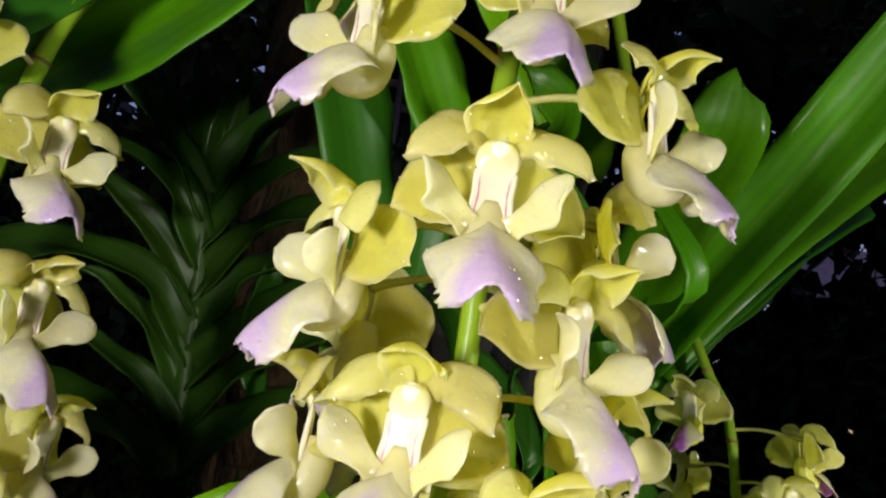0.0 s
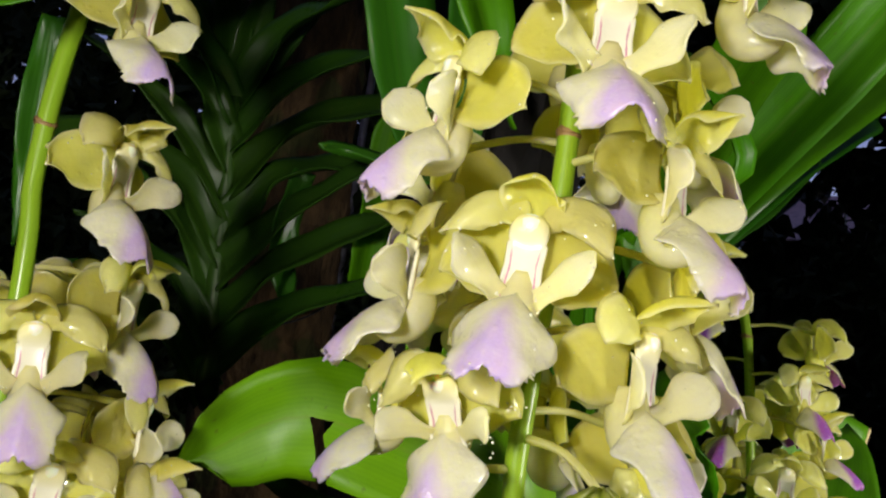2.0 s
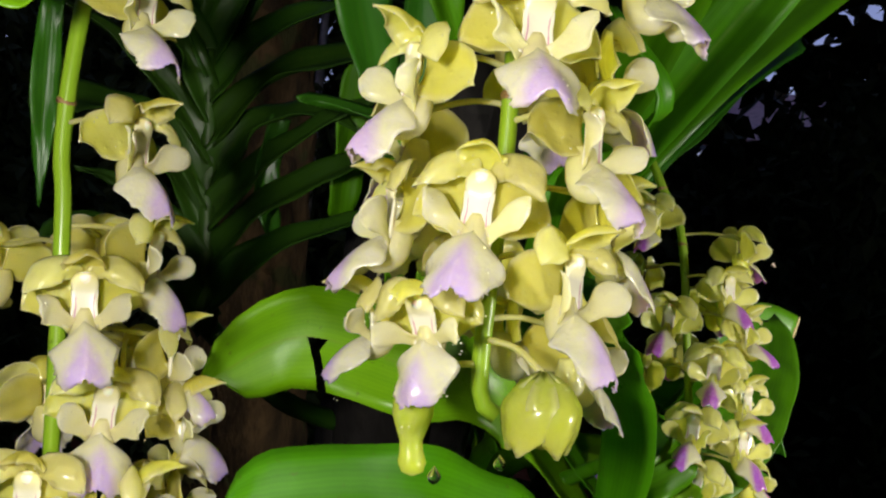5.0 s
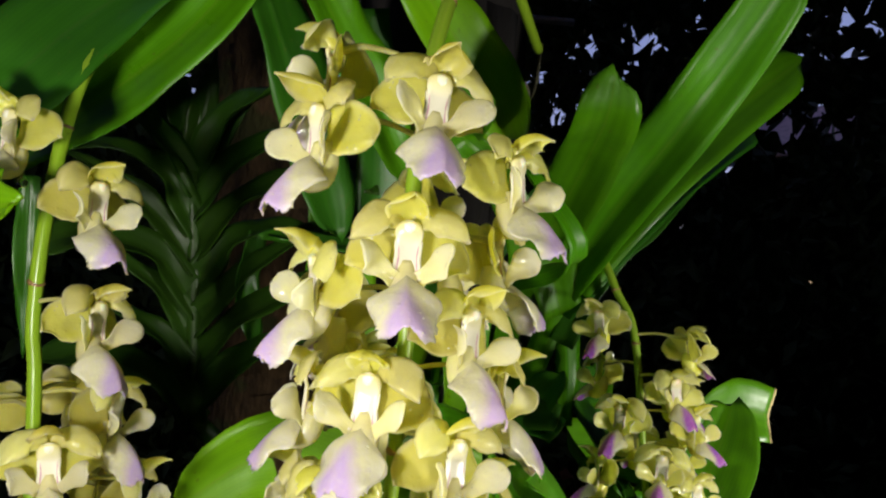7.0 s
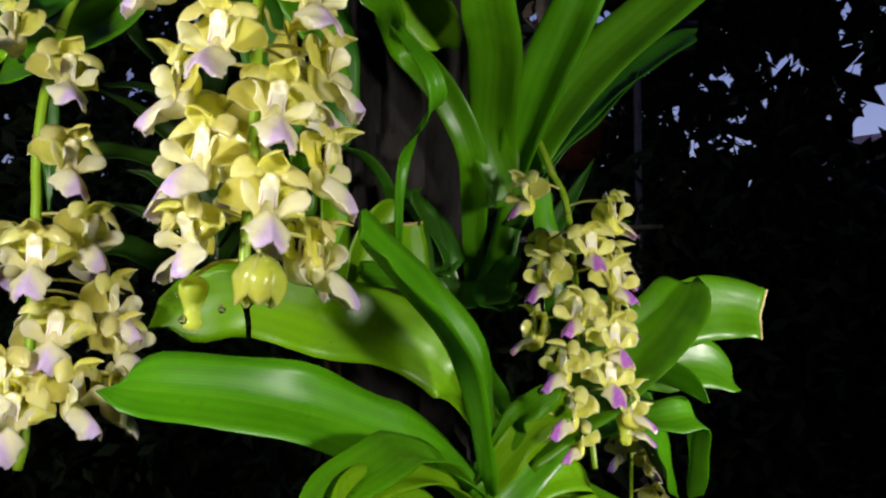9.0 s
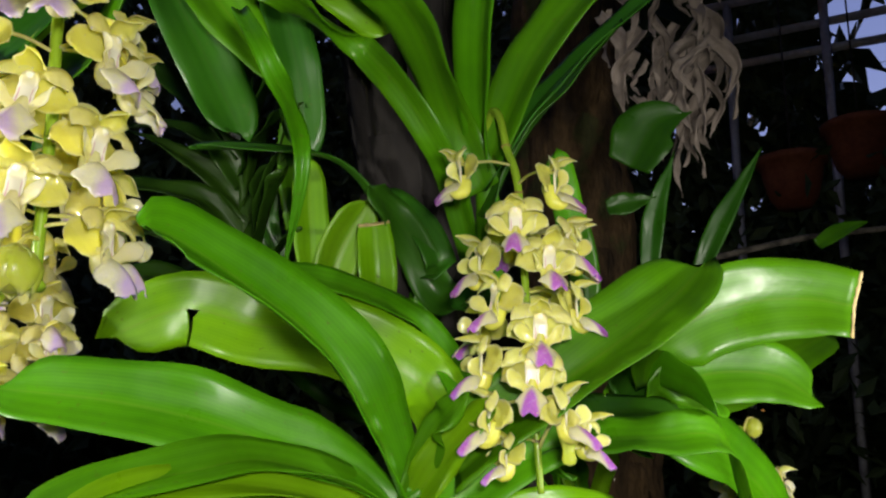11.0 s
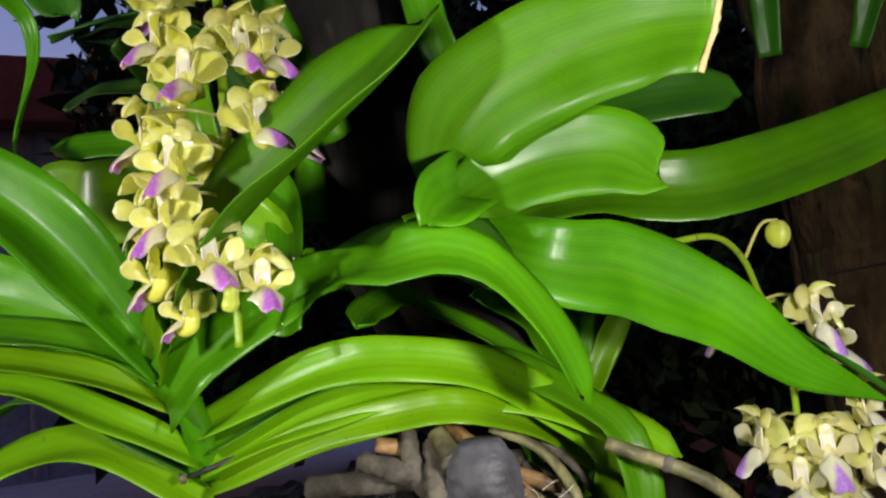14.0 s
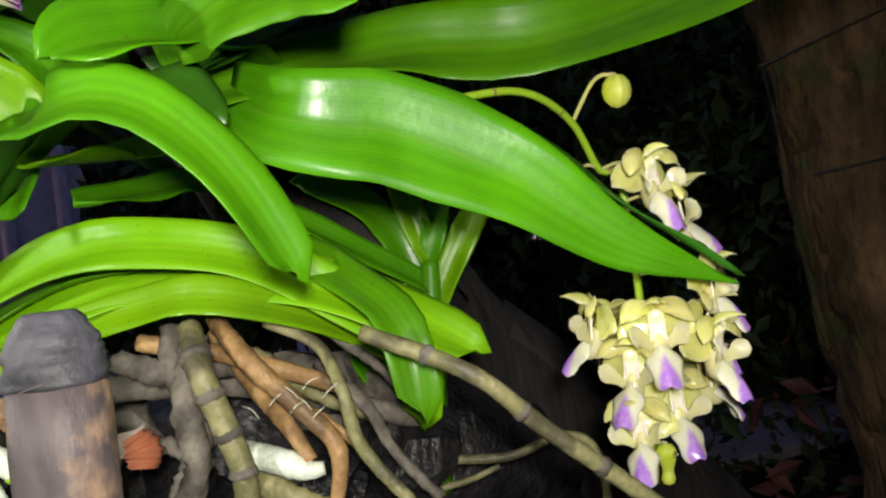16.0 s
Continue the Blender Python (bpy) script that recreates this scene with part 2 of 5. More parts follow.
ROOT_PALE = rough_material("root_olive", (0.10, 0.10, 0.04), (0.27, 0.25, 0.12), 45, 0.5, depth=0.0025, spot=(0.05, 0.045, 0.03), cut=0.52)
ROOT_GREY = rough_material("root_grey", (0.04, 0.036, 0.03), (0.17, 0.15, 0.12), 60, 0.75, depth=0.002)
ROOT_TIP = rough_material("root_tip_white", (0.45, 0.5, 0.38), (0.7, 0.75, 0.66), 70, 0.45, depth=0.0008)
CHARCOAL = rough_material("wet_charcoal", (0.006, 0.006, 0.007), (0.03, 0.028, 0.03), 40, 0.35, depth=0.006)
SOIL = rough_material("dark_soil", (0.012, 0.010, 0.008), (0.05, 0.04, 0.03), 6, 0.95, depth=0.03)
PAVING = rough_material("pale_paving", (0.70, 0.64, 0.70), (0.82, 0.76, 0.82), 5, 0.8, depth=0.004)
FOLIAGE = rough_material("background_leaves", (0.034, 0.066, 0.022), (0.08, 0.12, 0.04), 3, 0.6, depth=0.002)
FOLIAGE_RED = rough_material("reddish_leaves", (0.12, 0.035, 0.03), (0.22, 0.09, 0.08), 3, 0.7, depth=0.002)
DEAD = rough_material("withered_leaves", (0.22, 0.18, 0.15), (0.45, 0.38, 0.33), 12, 0.9, depth=0.003)
RAIL = rough_material("rail_paint", (0.6, 0.6, 0.64), (0.75, 0.75, 0.8), 8, 0.5, depth=0.001)
WALL = rough_material("blue_grey_wall", (0.32, 0.33, 0.42), (0.42, 0.43, 0.52), 3, 0.8, depth=0.003)
BRICK_RED = rough_material("brick_red_paint", (0.20, 0.045, 0.035), (0.32, 0.08, 0.06), 4, 0.8, depth=0.003)
ROOF = rough_material("dusky_pink_roof", (0.50, 0.34, 0.36), (0.64, 0.47, 0.48), 3, 0.8, depth=0.004)
TERRACOTTA = rough_material("terracotta", (0.22, 0.06, 0.03), (0.34, 0.11, 0.05), 10, 0.85, depth=0.002)
WIRE = rough_material("dark_wire", (0.02, 0.02, 0.02), (0.06, 0.06, 0.06), 50, 0.5, depth=0.0005)


def water_material():
    m, t, b = nodes("water", 0.02, 0.5)
    b.inputs["Transmission Weight"].default_value = 1.0
    b.inputs["IOR"].default_value = 1.33
    return m


WATER = water_material()
DEW, dew_tree, dew_bsdf = nodes("dew", 0.1, 0.6)
dew_bsdf.inputs["Base Color"].default_value = (0.93, 0.91, 0.66, 1)
dew_bsdf.inputs["Transmission Weight"].default_value = 0.1
dew_bsdf.inputs["IOR"].default_value = 1.33
dew_bsdf.inputs["Coat Weight"].default_value = 1.0


# ---- mesh helpers ----
def mesh(name, verts, faces, mat, uvs=None):
    me = bpy.data.meshes.new(name)
    me.from_pydata([tuple(map(float, v)) for v in verts], [], faces)
    if uvs is not None:
        layer = me.uv_layers.new(name="uv")
        flat = np.array([uvs[loop.vertex_index] for loop in me.loops], dtype=np.float32).ravel()
        layer.data.foreach_set("uv", flat)
    me.polygons.foreach_set("use_smooth", [True] * len(me.polygons))
    me.materials.append(mat)
    return me


def part(name, me, parent, label="", m=None):
    ob = new(name, me)
    ob.parent = parent
    if m is not None:
        ob.matrix_basis = m
    if label:
        ob["label"] = label
    return ob


def thing(name, label, category, group="", m=None, kind=""):
    ob = new(name)
    ob.empty_display_size = 0.02
    if m is not None:
        ob.matrix_basis = m
    return tagged(ob, label, category, group, kind)


def sheet(grid, thick):
    """A closed shell of the given thickness round a grid of points (rows along, columns across)."""
    nv, nu, _ = grid.shape
    du, dv = np.gradient(grid, axis=1), np.gradient(grid, axis=0)
    n = np.cross(du, dv)
    n /= np.linalg.norm(n, axis=2, keepdims=True) + 1e-12
    across = np.abs(np.linspace(-1, 1, nu))[None, :, None]
    half = thick / 2 * (1 - 0.6 * across**4)
    verts = np.concatenate([(grid + n * half).reshape(-1, 3), (grid - n * half).reshape(-1, 3)])
    uu, vv = np.meshgrid(np.linspace(0, 1, nu), np.linspace(0, 1, nv))
    uvs = np.stack([uu, vv], -1).reshape(-1, 2)
    uvs = np.concatenate([uvs, uvs])
    size, faces = nv * nu, []
    at = lambda r, c: r * nu + c
    for r in range(nv - 1):
        for c in range(nu - 1):
            q = (at(r, c), at(r, c + 1), at(r + 1, c + 1), at(r + 1, c))
            faces.append(q)
            faces.append(tuple(size + i for i in reversed(q)))
    rim = [at(0, c) for c in range(nu)] + [at(r, nu - 1) for r in range(1, nv)]
    rim += [at(nv - 1, c) for c in range(nu - 2, -1, -1)] + [at(r, 0) for r in range(nv - 2, 0, -1)]
    for a, b in zip(rim, rim[1:] + rim[:1]):
        faces.append((b, a, size + a, size + b))
    return verts, faces, uvs


def smooth_line(points, count):
    """Points at even steps along a soft curve through the given ones."""
    p = np.array(points, float)
    if len(p) == 2:
        w = np.linspace(0, 1, count)[:, None]
        return p[0] * (1 - w) + p[1] * w
    p = np.vstack([2 * p[0] - p[1], p, 2 * p[-1] - p[-2]])
    out = []
    for i in range(1, len(p) - 2):
        a, b, c, d = p[i - 1 : i + 3]
        for s in np.linspace(0, 1, 24, endpoint=False):
            out.append(0.5 * (2 * b + (c - a) * s + (2 * a - 5 * b + 4 * c - d) * s**2 + (3 * b - a - 3 * c + d) * s**3))
    out = np.array(out + [p[-2]])
    run = np.concatenate([[0], np.cumsum(np.linalg.norm(np.diff(out, axis=0), axis=1))])
    return np.stack([np.interp(np.linspace(0, run[-1], count), run, out[:, k]) for k in range(3)], 1)


def tube(points, radii, seg=10, count=0, knobs=0.0, seed=0):
    """A round rod along a soft curve; knobs makes it uneven."""
    count = count or 6 * len(points)
    line = smooth_line(points, count)
    rng = np.random.default_rng(seed)
    rad = np.interp(np.linspace(0, 1, count), np.linspace(0, 1, len(radii)), radii)
    tan = np.gradient(line, axis=0)
    tan /= np.linalg.norm(tan, axis=1, keepdims=True) + 1e-12
    side = np.cross(tan[0], (0.31, 0.17, 0.93) if abs(tan[0][2]) < 0.9 else (1, 0.2, 0))
    verts, uvs = [], []
    for i in range(count):
        side = side - tan[i] * (side @ tan[i])
        side /= np.linalg.norm(side)
        up = np.cross(tan[i], side)
        lump = 1 + knobs * rng.uniform(-1, 1, seg)
        for k in range(seg):
            a = 2 * math.pi * k / seg
            verts.append(line[i] + rad[i] * lump[k] * (math.cos(a) * side + math.sin(a) * up))
            uvs.append((k / seg, i / (count - 1)))
    faces = [(i * seg + k, i * seg + (k + 1) % seg, (i + 1) * seg + (k + 1) % seg, (i + 1) * seg + k) for i in range(count - 1) for k in range(seg)]
    faces += [tuple(range(seg - 1, -1, -1)), tuple((count - 1) * seg + k for k in range(seg))]
    return verts, faces, uvs


def lathe(profile, seg=14):
    """A solid of rotation about z from (radius, z) pairs."""
    verts = [(r * math.cos(2 * math.pi * k / seg), r * math.sin(2 * math.pi * k / seg), z) for r, z in profile for k in range(seg)]
    n = len(profile)
    faces = [(i * seg + k, i * seg + (k + 1) % seg, (i + 1) * seg + (k + 1) % seg, (i + 1) * seg + k) for i in range(n - 1) for k in range(seg)]
    faces += [tuple(range(seg - 1, -1, -1)), tuple((n - 1) * seg + k for k in range(seg))]
    uvs = [(k / seg, i / (n - 1)) for i in range(n) for k in range(seg)]
    return verts, faces, uvs


def box(sx, sy, sz, bevel=0.0):
    bm = bmesh.new()
    bmesh.ops.create_cube(bm, size=1, matrix=Matrix.Diagonal((sx, sy, sz, 1)))
    if bevel:
        bmesh.ops.bevel(bm, geom=bm.edges[:], offset=bevel, segments=2, affect="EDGES")
    v = [tuple(p.co) for p in bm.verts]
    bm.verts.index_update()
    f = [tuple(p.index for p in face.verts) for face in bm.faces]
    bm.free()
    return v, f


# ---- one orchid flower ----
CM = 0.01


def soft_profile(stops, v):
    """The width along a petal, eased between the given stops."""
    x = np.linspace(0, 1, 161)
    y = np.interp(x, *zip(*stops))
    k = np.hanning(21)
    y = np.convolve(np.pad(y, 10, mode="reflect", reflect_type="odd"), k / k.sum(), "valid")
    return np.maximum(np.interp(v, x, y), 0.02)


def blade(mid, width, stops, normal, rng, tip_normal=None, cup=0.0, tip_cup=None, skew=0.0, ruffle=0.0, teeth=0.0, notch=0.0, ridge=0.0, thick=0.026, nu=13, nv=21):
    """A petal along a curve, in centimetres. cup bends its edges towards the normal; ridge raises the middle; notch cuts the end in."""
    line = smooth_line(mid, nv)
    tan = np.gradient(line, axis=0)
    tan /= np.linalg.norm(tan, axis=1, keepdims=True) + 1e-12
    length = np.linalg.norm(np.diff(line, axis=0), axis=1).sum()
    n0, n1 = np.array(normal, float), np.array(tip_normal or normal, float)
    tip_cup = cup if tip_cup is None else tip_cup
    half = width / 2 * soft_profile(stops, np.linspace(0, 1, nv))
    ph = rng.uniform(0, 6, 4)
    grid = np.zeros((nv, nu, 3))
    for i in range(nv):
        v = i / (nv - 1)
        n = n0 * (1 - v) + n1 * v
        n = n - tan[i] * (n @ tan[i])
        n /= np.linalg.norm(n) + 1e-9
        side = np.cross(tan[i], n)
        bend = cup * (1 - v) + tip_cup * v
        for j in range(nu):
            u = -1 + 2 * j / (nu - 1)
            h = half[i] * (1 + skew * (1 if u > 0 else -1) * abs(u))
            rise = bend * half[i] * u * u + ridge * (1 - abs(u)) ** 2
            rise += ruffle * length * (math.sin(6 * v + 3 * u + ph[0]) * (0.25 + abs(u)) + 0.55 * math.sin(14 * v - 4 * u + ph[1]) * u * u)
            along = -notch * length * (1 - abs(u)) ** 1.4 * max(0.0, v - 0.5) / 0.5
            fray = teeth * length * rng.uniform(-1, 0.5) * max(0.0, v - 0.45) / 0.55 if abs(u) == 1 or i == nv - 1 else 0.0
            grid[i, j] = line[i] + side * (u * h * (1 - 0.18 * bend * bend * abs(u)) + fray * u) + n * rise + tan[i] * (along + fray)
    v, f, uvs = sheet(grid, thick)
    return [tuple(CM * c for c in p) for p in v], f, uvs


HOOD = ((0, 0.5), (0.2, 0.86), (0.45, 1.0), (0.66, 0.84), (0.82, 0.42), (0.92, 0.13), (1, 0.03))
WING = ((0, 0.34), (0.18, 0.74), (0.42, 1.0), (0.65, 0.98), (0.85, 0.62), (0.95, 0.24), (1, 0.03))
FLANK = ((0, 0.74), (0.2, 0.95), (0.42, 1.0), (0.66, 0.84), (0.85, 0.46), (0.95, 0.16), (1, 0.02))
PADDLE = ((0, 0.5), (0.18, 0.42), (0.38, 0.6), (0.58, 0.94), (0.76, 1.0), (0.9, 0.82), (1, 0.4))
SHIELD = ((0, 0.2), (0.07, 0.55), (0.2, 0.96), (0.34, 1.04), (0.48, 0.95), (0.62, 0.84), (0.8, 0.82), (0.93, 0.74), (1, 0.5))
TONGUE = ((0, 0.24), (0.08, 0.62), (0.22, 1.0), (0.38, 1.02), (0.55, 0.82), (0.75, 0.66), (0.92, 0.56), (1, 0.4))


def flower_meshes(seed, kind):
    """The parts of one flower: it faces -y, its stalk leaves at the back."""
    rng = np.random.default_rng(seed)
    r = lambda a, b: rng.uniform(a, b)
    sep, pet, ear, lipm = {"pale": (SEPAL, PETAL, EAR, LIP), "gold": (SEPAL_GOLD, PETAL_GOLD, PETAL_GOLD, LIP_PURPLE), "violet": (SEPAL_PALE, PETAL, EAR, LIP_VIOLET)}[kind]
    out = []

    def add(name, data, mat):
        out.append((name, mesh(name, data[0], data[1], mat, data[2])))

    lift, reach = r(-0.28, 0.12), r(-0.15, 0.12)
    crown = [(0, 0.1, 0.08), (r(-0.04, 0.04), -0.02, 0.48), (r(-0.06, 0.06), -0.36, 0.82), (r(-0.08, 0.08), -0.9, 0.94 + 0.5 * lift), (r(-0.1, 0.1), -1.5 - reach, 0.8 + lift)]
    add("dorsal_sepal", blade(crown, 1.32 * r(0.94, 1.06), HOOD, (0, -1, 0.1), rng, (0, -0.2, -1), r(0.5, 0.75), r(0.7, 0.95), ruffle=0.012), sep)
    for s in (-1, 1):
        d = r(-0.16, 0.12)
        wing = [(s * 0.12, -0.08, 0.16), (s * 0.5, -0.32, 0.40), (s * 0.95, -0.46, 0.36 + 0.4 * d), (s * 1.32, -0.5, 0.10 + d), (s * 1.5, -0.44, -0.2 + 1.3 * d)]
        add("petal", blade(wing, 0.98 * r(0.94, 1.08), WING, (s * 0.1, -0.9, 0.42), rng, (s * 0.55, -0.72, 0.25), r(-0.42, -0.2), r(-0.5, -0.3), s * r(-0.2, -0.06), r(0.02, 0.042)), pet)
        d = r(-0.14, 0.14)
        flank = [(s * 0.08, 0.06, -0.36), (s * 0.46, 0.2, -0.38), (s * 0.92, 0.34, -0.46 + 0.5 * d), (s * 1.34, 0.44, -0.62 + d), (s * 1.64, 0.46 + d, -0.84 + d)]
        add("lateral_sepal", blade(flank, 1.62 * r(0.93, 1.06), FLANK, (s * 0.2, -1, 0.12), rng, (s * 0.3, -1, 0.2), r(0.1, 0.3), r(-0.25, 0.1), 0, r(0.022, 0.04), nu=15), sep)
        d = r(-0.12, 0.12)
        paddle = [(s * 0.3, -0.25, -1.26), (s * 0.54, -0.42, -1.06), (s * 0.8, -0.62, -0.82 + 0.5 * d), (s * (1.05 + d), -0.84, -0.6 + d), (s * (1.2 + d), -0.98 + d, -0.48 + d)]
        add("side_lobe", blade(paddle, 0.9 * r(0.94, 1.08), PADDLE, (s * 0.25, -0.95, 0.25), rng, (s * -0.2, -0.8, 0.6), r(0.0, 0.3), r(-0.3, 0.1), 0, 0.014, thick=0.07), ear)
    sway, rise = r(-0.12, 0.12), r(-0.14, 0.14)
    if kind == "pale":
        lip = [(0, -0.32, -1.26), (0.2 * sway, -0.72, -1.5), (0.5 * sway, -1.10, -1.84 + 0.4 * rise), (sway, -1.44, -2.26 + 0.7 * rise), (sway, -1.68 - 0.3 * rise, -2.70 + rise)]
        add("lip", blade(lip, 1.95 * r(0.94, 1.05), SHIELD, (0, -0.6, 0.8), rng, (0, -0.85, 0.5), r(-0.62, -0.42), r(-0.75, -0.45), 0, 0.036, 0.055, 0.07, 0.12, 0.045, 21, 33), lipm)
    elif kind == "violet":
        lip = [(0, -0.32, -1.26), (0.2 * sway, -0.7, -1.5), (0.5 * sway, -1.05, -1.88), (sway, -1.36, -2.36 + 0.7 * rise), (sway, -1.6, -2.85 + rise)]
        add("lip", blade(lip, 1.5 * r(0.94, 1.05), SHIELD, (0, -0.6, 0.8), rng, (0, -0.85, 0.5), r(-0.62, -0.42), r(-0.5, -0.3), 0, 0.02, 0.02, 0.05, 0.1, 0.08, 15, 23), lipm)
    else:
        lip = [(0, -0.32, -1.2), (0.2 * sway, -0.72, -1.36), (0.5 * sway, -1.12, -1.62), (sway, -1.5, -1.98 + rise), (sway, -1.78, -2.35 + rise)]
        add("lip", blade(lip, 1.65 * r(0.94, 1.05), TONGUE, (0, -0.6, 0.8), rng, (0, -0.75, 0.6), r(-0.65, -0.45), r(-0.6, -0.35), 0, 0.018, 0.018, 0.06, 0.1, 0.08, 15, 23), lipm)
    heel = tube([tuple(CM * c for c in p) for p in ((0, 0.02, -0.75), (0, 0.0, -1.25), (0, -0.14, -1.66), (0, -0.55, -1.82), (0, -0.92, -1.72))], [0.3 * CM, 0.42 * CM, 0.42 * CM, 0.34 * CM, 0.08 * CM], 14, 22, 0.02, seed)
    add("spur", heel, sep if kind == "gold" else ear)
    cap = lathe([(0.02 * CM, 0.20 * CM), (0.16 * CM, 0.17 * CM), (0.25 * CM, 0.05 * CM), (0.24 * CM, -0.1 * CM), (0.15 * CM, -0.2 * CM), (0.02 * CM, -0.24 * CM)], 14)
    cap = ([(0.86 * x, 0.55 * y - 0.3 * CM, 0.9 * z + 0.12 * CM) for x, y, z in cap[0]], cap[1], cap[2])
    add("anther_cap", cap, CAP)
    dew_v, dew_f = [], []
    for k in range(54):
        name, me = out[int(rng.integers(0, 8))]
        v = me.vertices[int(rng.integers(0, len(me.vertices) // 2))]
        rad = CM * r(0.008, 0.03) * (1.5 if k < 6 else 1.0)
        bm = bmesh.new()
        bmesh.ops.create_icosphere(bm, subdivisions=1, radius=rad, matrix=Matrix.Translation(v.co) @ Matrix.Diagonal((1, 0.6, 1, 1)))
        base = len(dew_v)
        bm.verts.index_update()
        dew_v += [tuple(q.co) for q in bm.verts]
        dew_f += [tuple(base + q.index for q in f.verts) for f in bm.faces]
        bm.free()
    out.append(("dew", mesh("dew", dew_v, dew_f, DEW)))
    # the column: a white trough that widens into the lip's base
    nv, nu = 16, 11
    grid = np.zeros((nv, nu, 3))
    for i in range(nv):
        v = i / (nv - 1)
        half = 0.34 * CM * float(np.interp(v, (0, 0.1, 0.3, 0.6, 1), (0.55, 0.95, 1.0, 0.9, 1.1)))
        for j in range(nu):
            a = radians(-105 + 210 * j / (nu - 1))
            fold = float(np.interp(v, (0, 0.16, 0.34, 1), (0.9, 0.8, -0.35, -0.8)))
            grid[i, j] = (half * math.sin(a), -0.22 * CM - 0.15 * CM * math.cos(a) * fold - 0.08 * CM * v, 0.24 * CM - 1.5 * CM * v)
    c = sheet(grid, 0.0012)
    column = mesh("flower", c[0], c[1], COLUMN, c[2])
    return column, out


FLOWERS = {kind: [flower_meshes(10 * n + s, kind) for s in range(7)] for n, kind in enumerate(("pale", "gold", "violet"))}
STEM_LINES = {}


def flower(spike, kind, place, facing, size=1.0, nod=0.0, roll=0.0, variant=0, close=0.0):
    """One flower of a spike. facing: degrees to the left from +y's opposite; nod: degrees by which it looks down."""
    column, rest = FLOWERS[kind][variant % 7]
    m = pose(*place, 0, 0, facing) @ pose(0, 0, 0, -nod, roll, 0) @ Matrix.Scale(size, 4)
    top = part("flower", column, spike, "", m)
    for name, me in rest:
        ob = part(name, me, top)
        if name == "dew":
            ob["kind"] = "stuff"
        if close and name in ("petal", "dorsal_sepal", "lateral_sepal"):
            ob.matrix_basis = Matrix.Diagonal((1 - 0.4 * close, 1, 1 - 0.2 * close, 1))
        elif close and name in ("lip", "side_lobe", "spur"):
            ob.matrix_basis = Matrix.Diagonal((1 - 0.15 * close, 1, 1 - 0.5 * close, 1))
    # the stalk back to the flower stem
    line = STEM_LINES[spike.name]
    a, b = m @ Vector((0, 0.0004, 0.0006)), m @ Vector((0, 0.007, 0.0016))
    end = Vector(line[int(np.argmin(np.abs(line[:, 2] - (a.z + 0.001)) + 0.2 * np.linalg.norm(line[:, :2] - np.array(a)[:2], axis=1)))])
    mid = b.lerp(end, 0.5) + Vector((0, 0, 0.0016))
    inv = m.inverted()
    t = tube([inv @ a, inv @ b, inv @ mid, inv @ end], [0.0011, 0.0009, 0.0008, 0.0009], 8, 16, 0.02, variant)
    part("pedicel", mesh("pedicel", t[0], t[1], PEDICEL, t[2]), top)
    return top


def flower_at(spike, kind, heart, facing, size=1.2, nod=0.0, roll=0.0, variant=0, close=0.0):
    """A flower whose white column has its middle at heart."""
    off = (pose(0, 0, 0, 0, 0, facing) @ pose(0, 0, 0, -nod, roll, 0)) @ Vector((0, -0.0030 * size, -0.0046 * size))
    return flower(spike, kind, tuple(Vector(heart) - off), facing, size, nod, roll, variant, close)


def bud_mesh(profile, seed):
    v, f, u = lathe(profile, 18)
    v = [(x * (1 + 0.08 * math.cos(3 * math.atan2(y, x) + seed)), y * (1 + 0.08 * math.sin(2 * math.atan2(y, x))) - 6 * max(0, -0.012 - z) ** 1.0 * 0.03, z) for x, y, z in v]
    return mesh("bud", v, f, BUD, u)


def bud_flap(turn, seed, flare):
    """A sepal that wraps an opening bud and stands off at its end."""
    rng = np.random.default_rng(seed)
    nv, nu = 12, 9
    grid = np.zeros((nv, nu, 3))
    for i in range(nv):
        v = i / (nv - 1)
        z = 0.0005 - 0.0128 * v
        r = 0.0001 + float(np.interp(v, (0, 0.15, 0.4, 0.7, 1), (0.0008, 0.0042, 0.0063, 0.0059, 0.0040 + flare)))
        span = radians(62) * float(np.interp(v, (0, 0.5, 0.85, 1), (1, 1, 0.75, 0.12)))
        for j in range(nu):
            u = -1 + 2 * j / (nu - 1)
            a = turn + span * u
            rr = r * (1 + 0.05 * math.sin(5 * u + 4 * v + seed) - 0.04 * abs(u) + 0.07 * (1 - abs(u)) ** 2)
            grid[i, j] = (rr * math.cos(a), rr * math.sin(a), z - 0.0007 * math.cos(2 * u))
    v, f, u = sheet(grid, 0.0006)
    return mesh("sepal", v, f, BUD, u)


BUDS = [
    bud_mesh([(0.0004, 0.0), (0.0032, -0.001), (0.0050, -0.0035), (0.0055, -0.0066), (0.0048, -0.0098), (0.0028, -0.0122), (0.0006, -0.0132)], 1),
    bud_mesh([(0.0004, 0.0), (0.0034, -0.0008), (0.0052, -0.0032), (0.0052, -0.0066), (0.0040, -0.0098), (0.0029, -0.0126), (0.0030, -0.0152), (0.0036, -0.0176), (0.0028, -0.0198), (0.0006, -0.0208)], 2),
    bud_mesh([(0.0004, 0.0), (0.0040, -0.001), (0.0055, -0.0035), (0.0058, -0.0066), (0.0050, -0.0096), (0.0030, -0.0115), (0.0006, -0.0122)], 3),
]
FLAPS = [bud_flap(1.26 * 2 * k, 20 + k, (0.0006, 0.0016, 0.0, 0.0012, 0.0003)[k]) for k in range(5)]


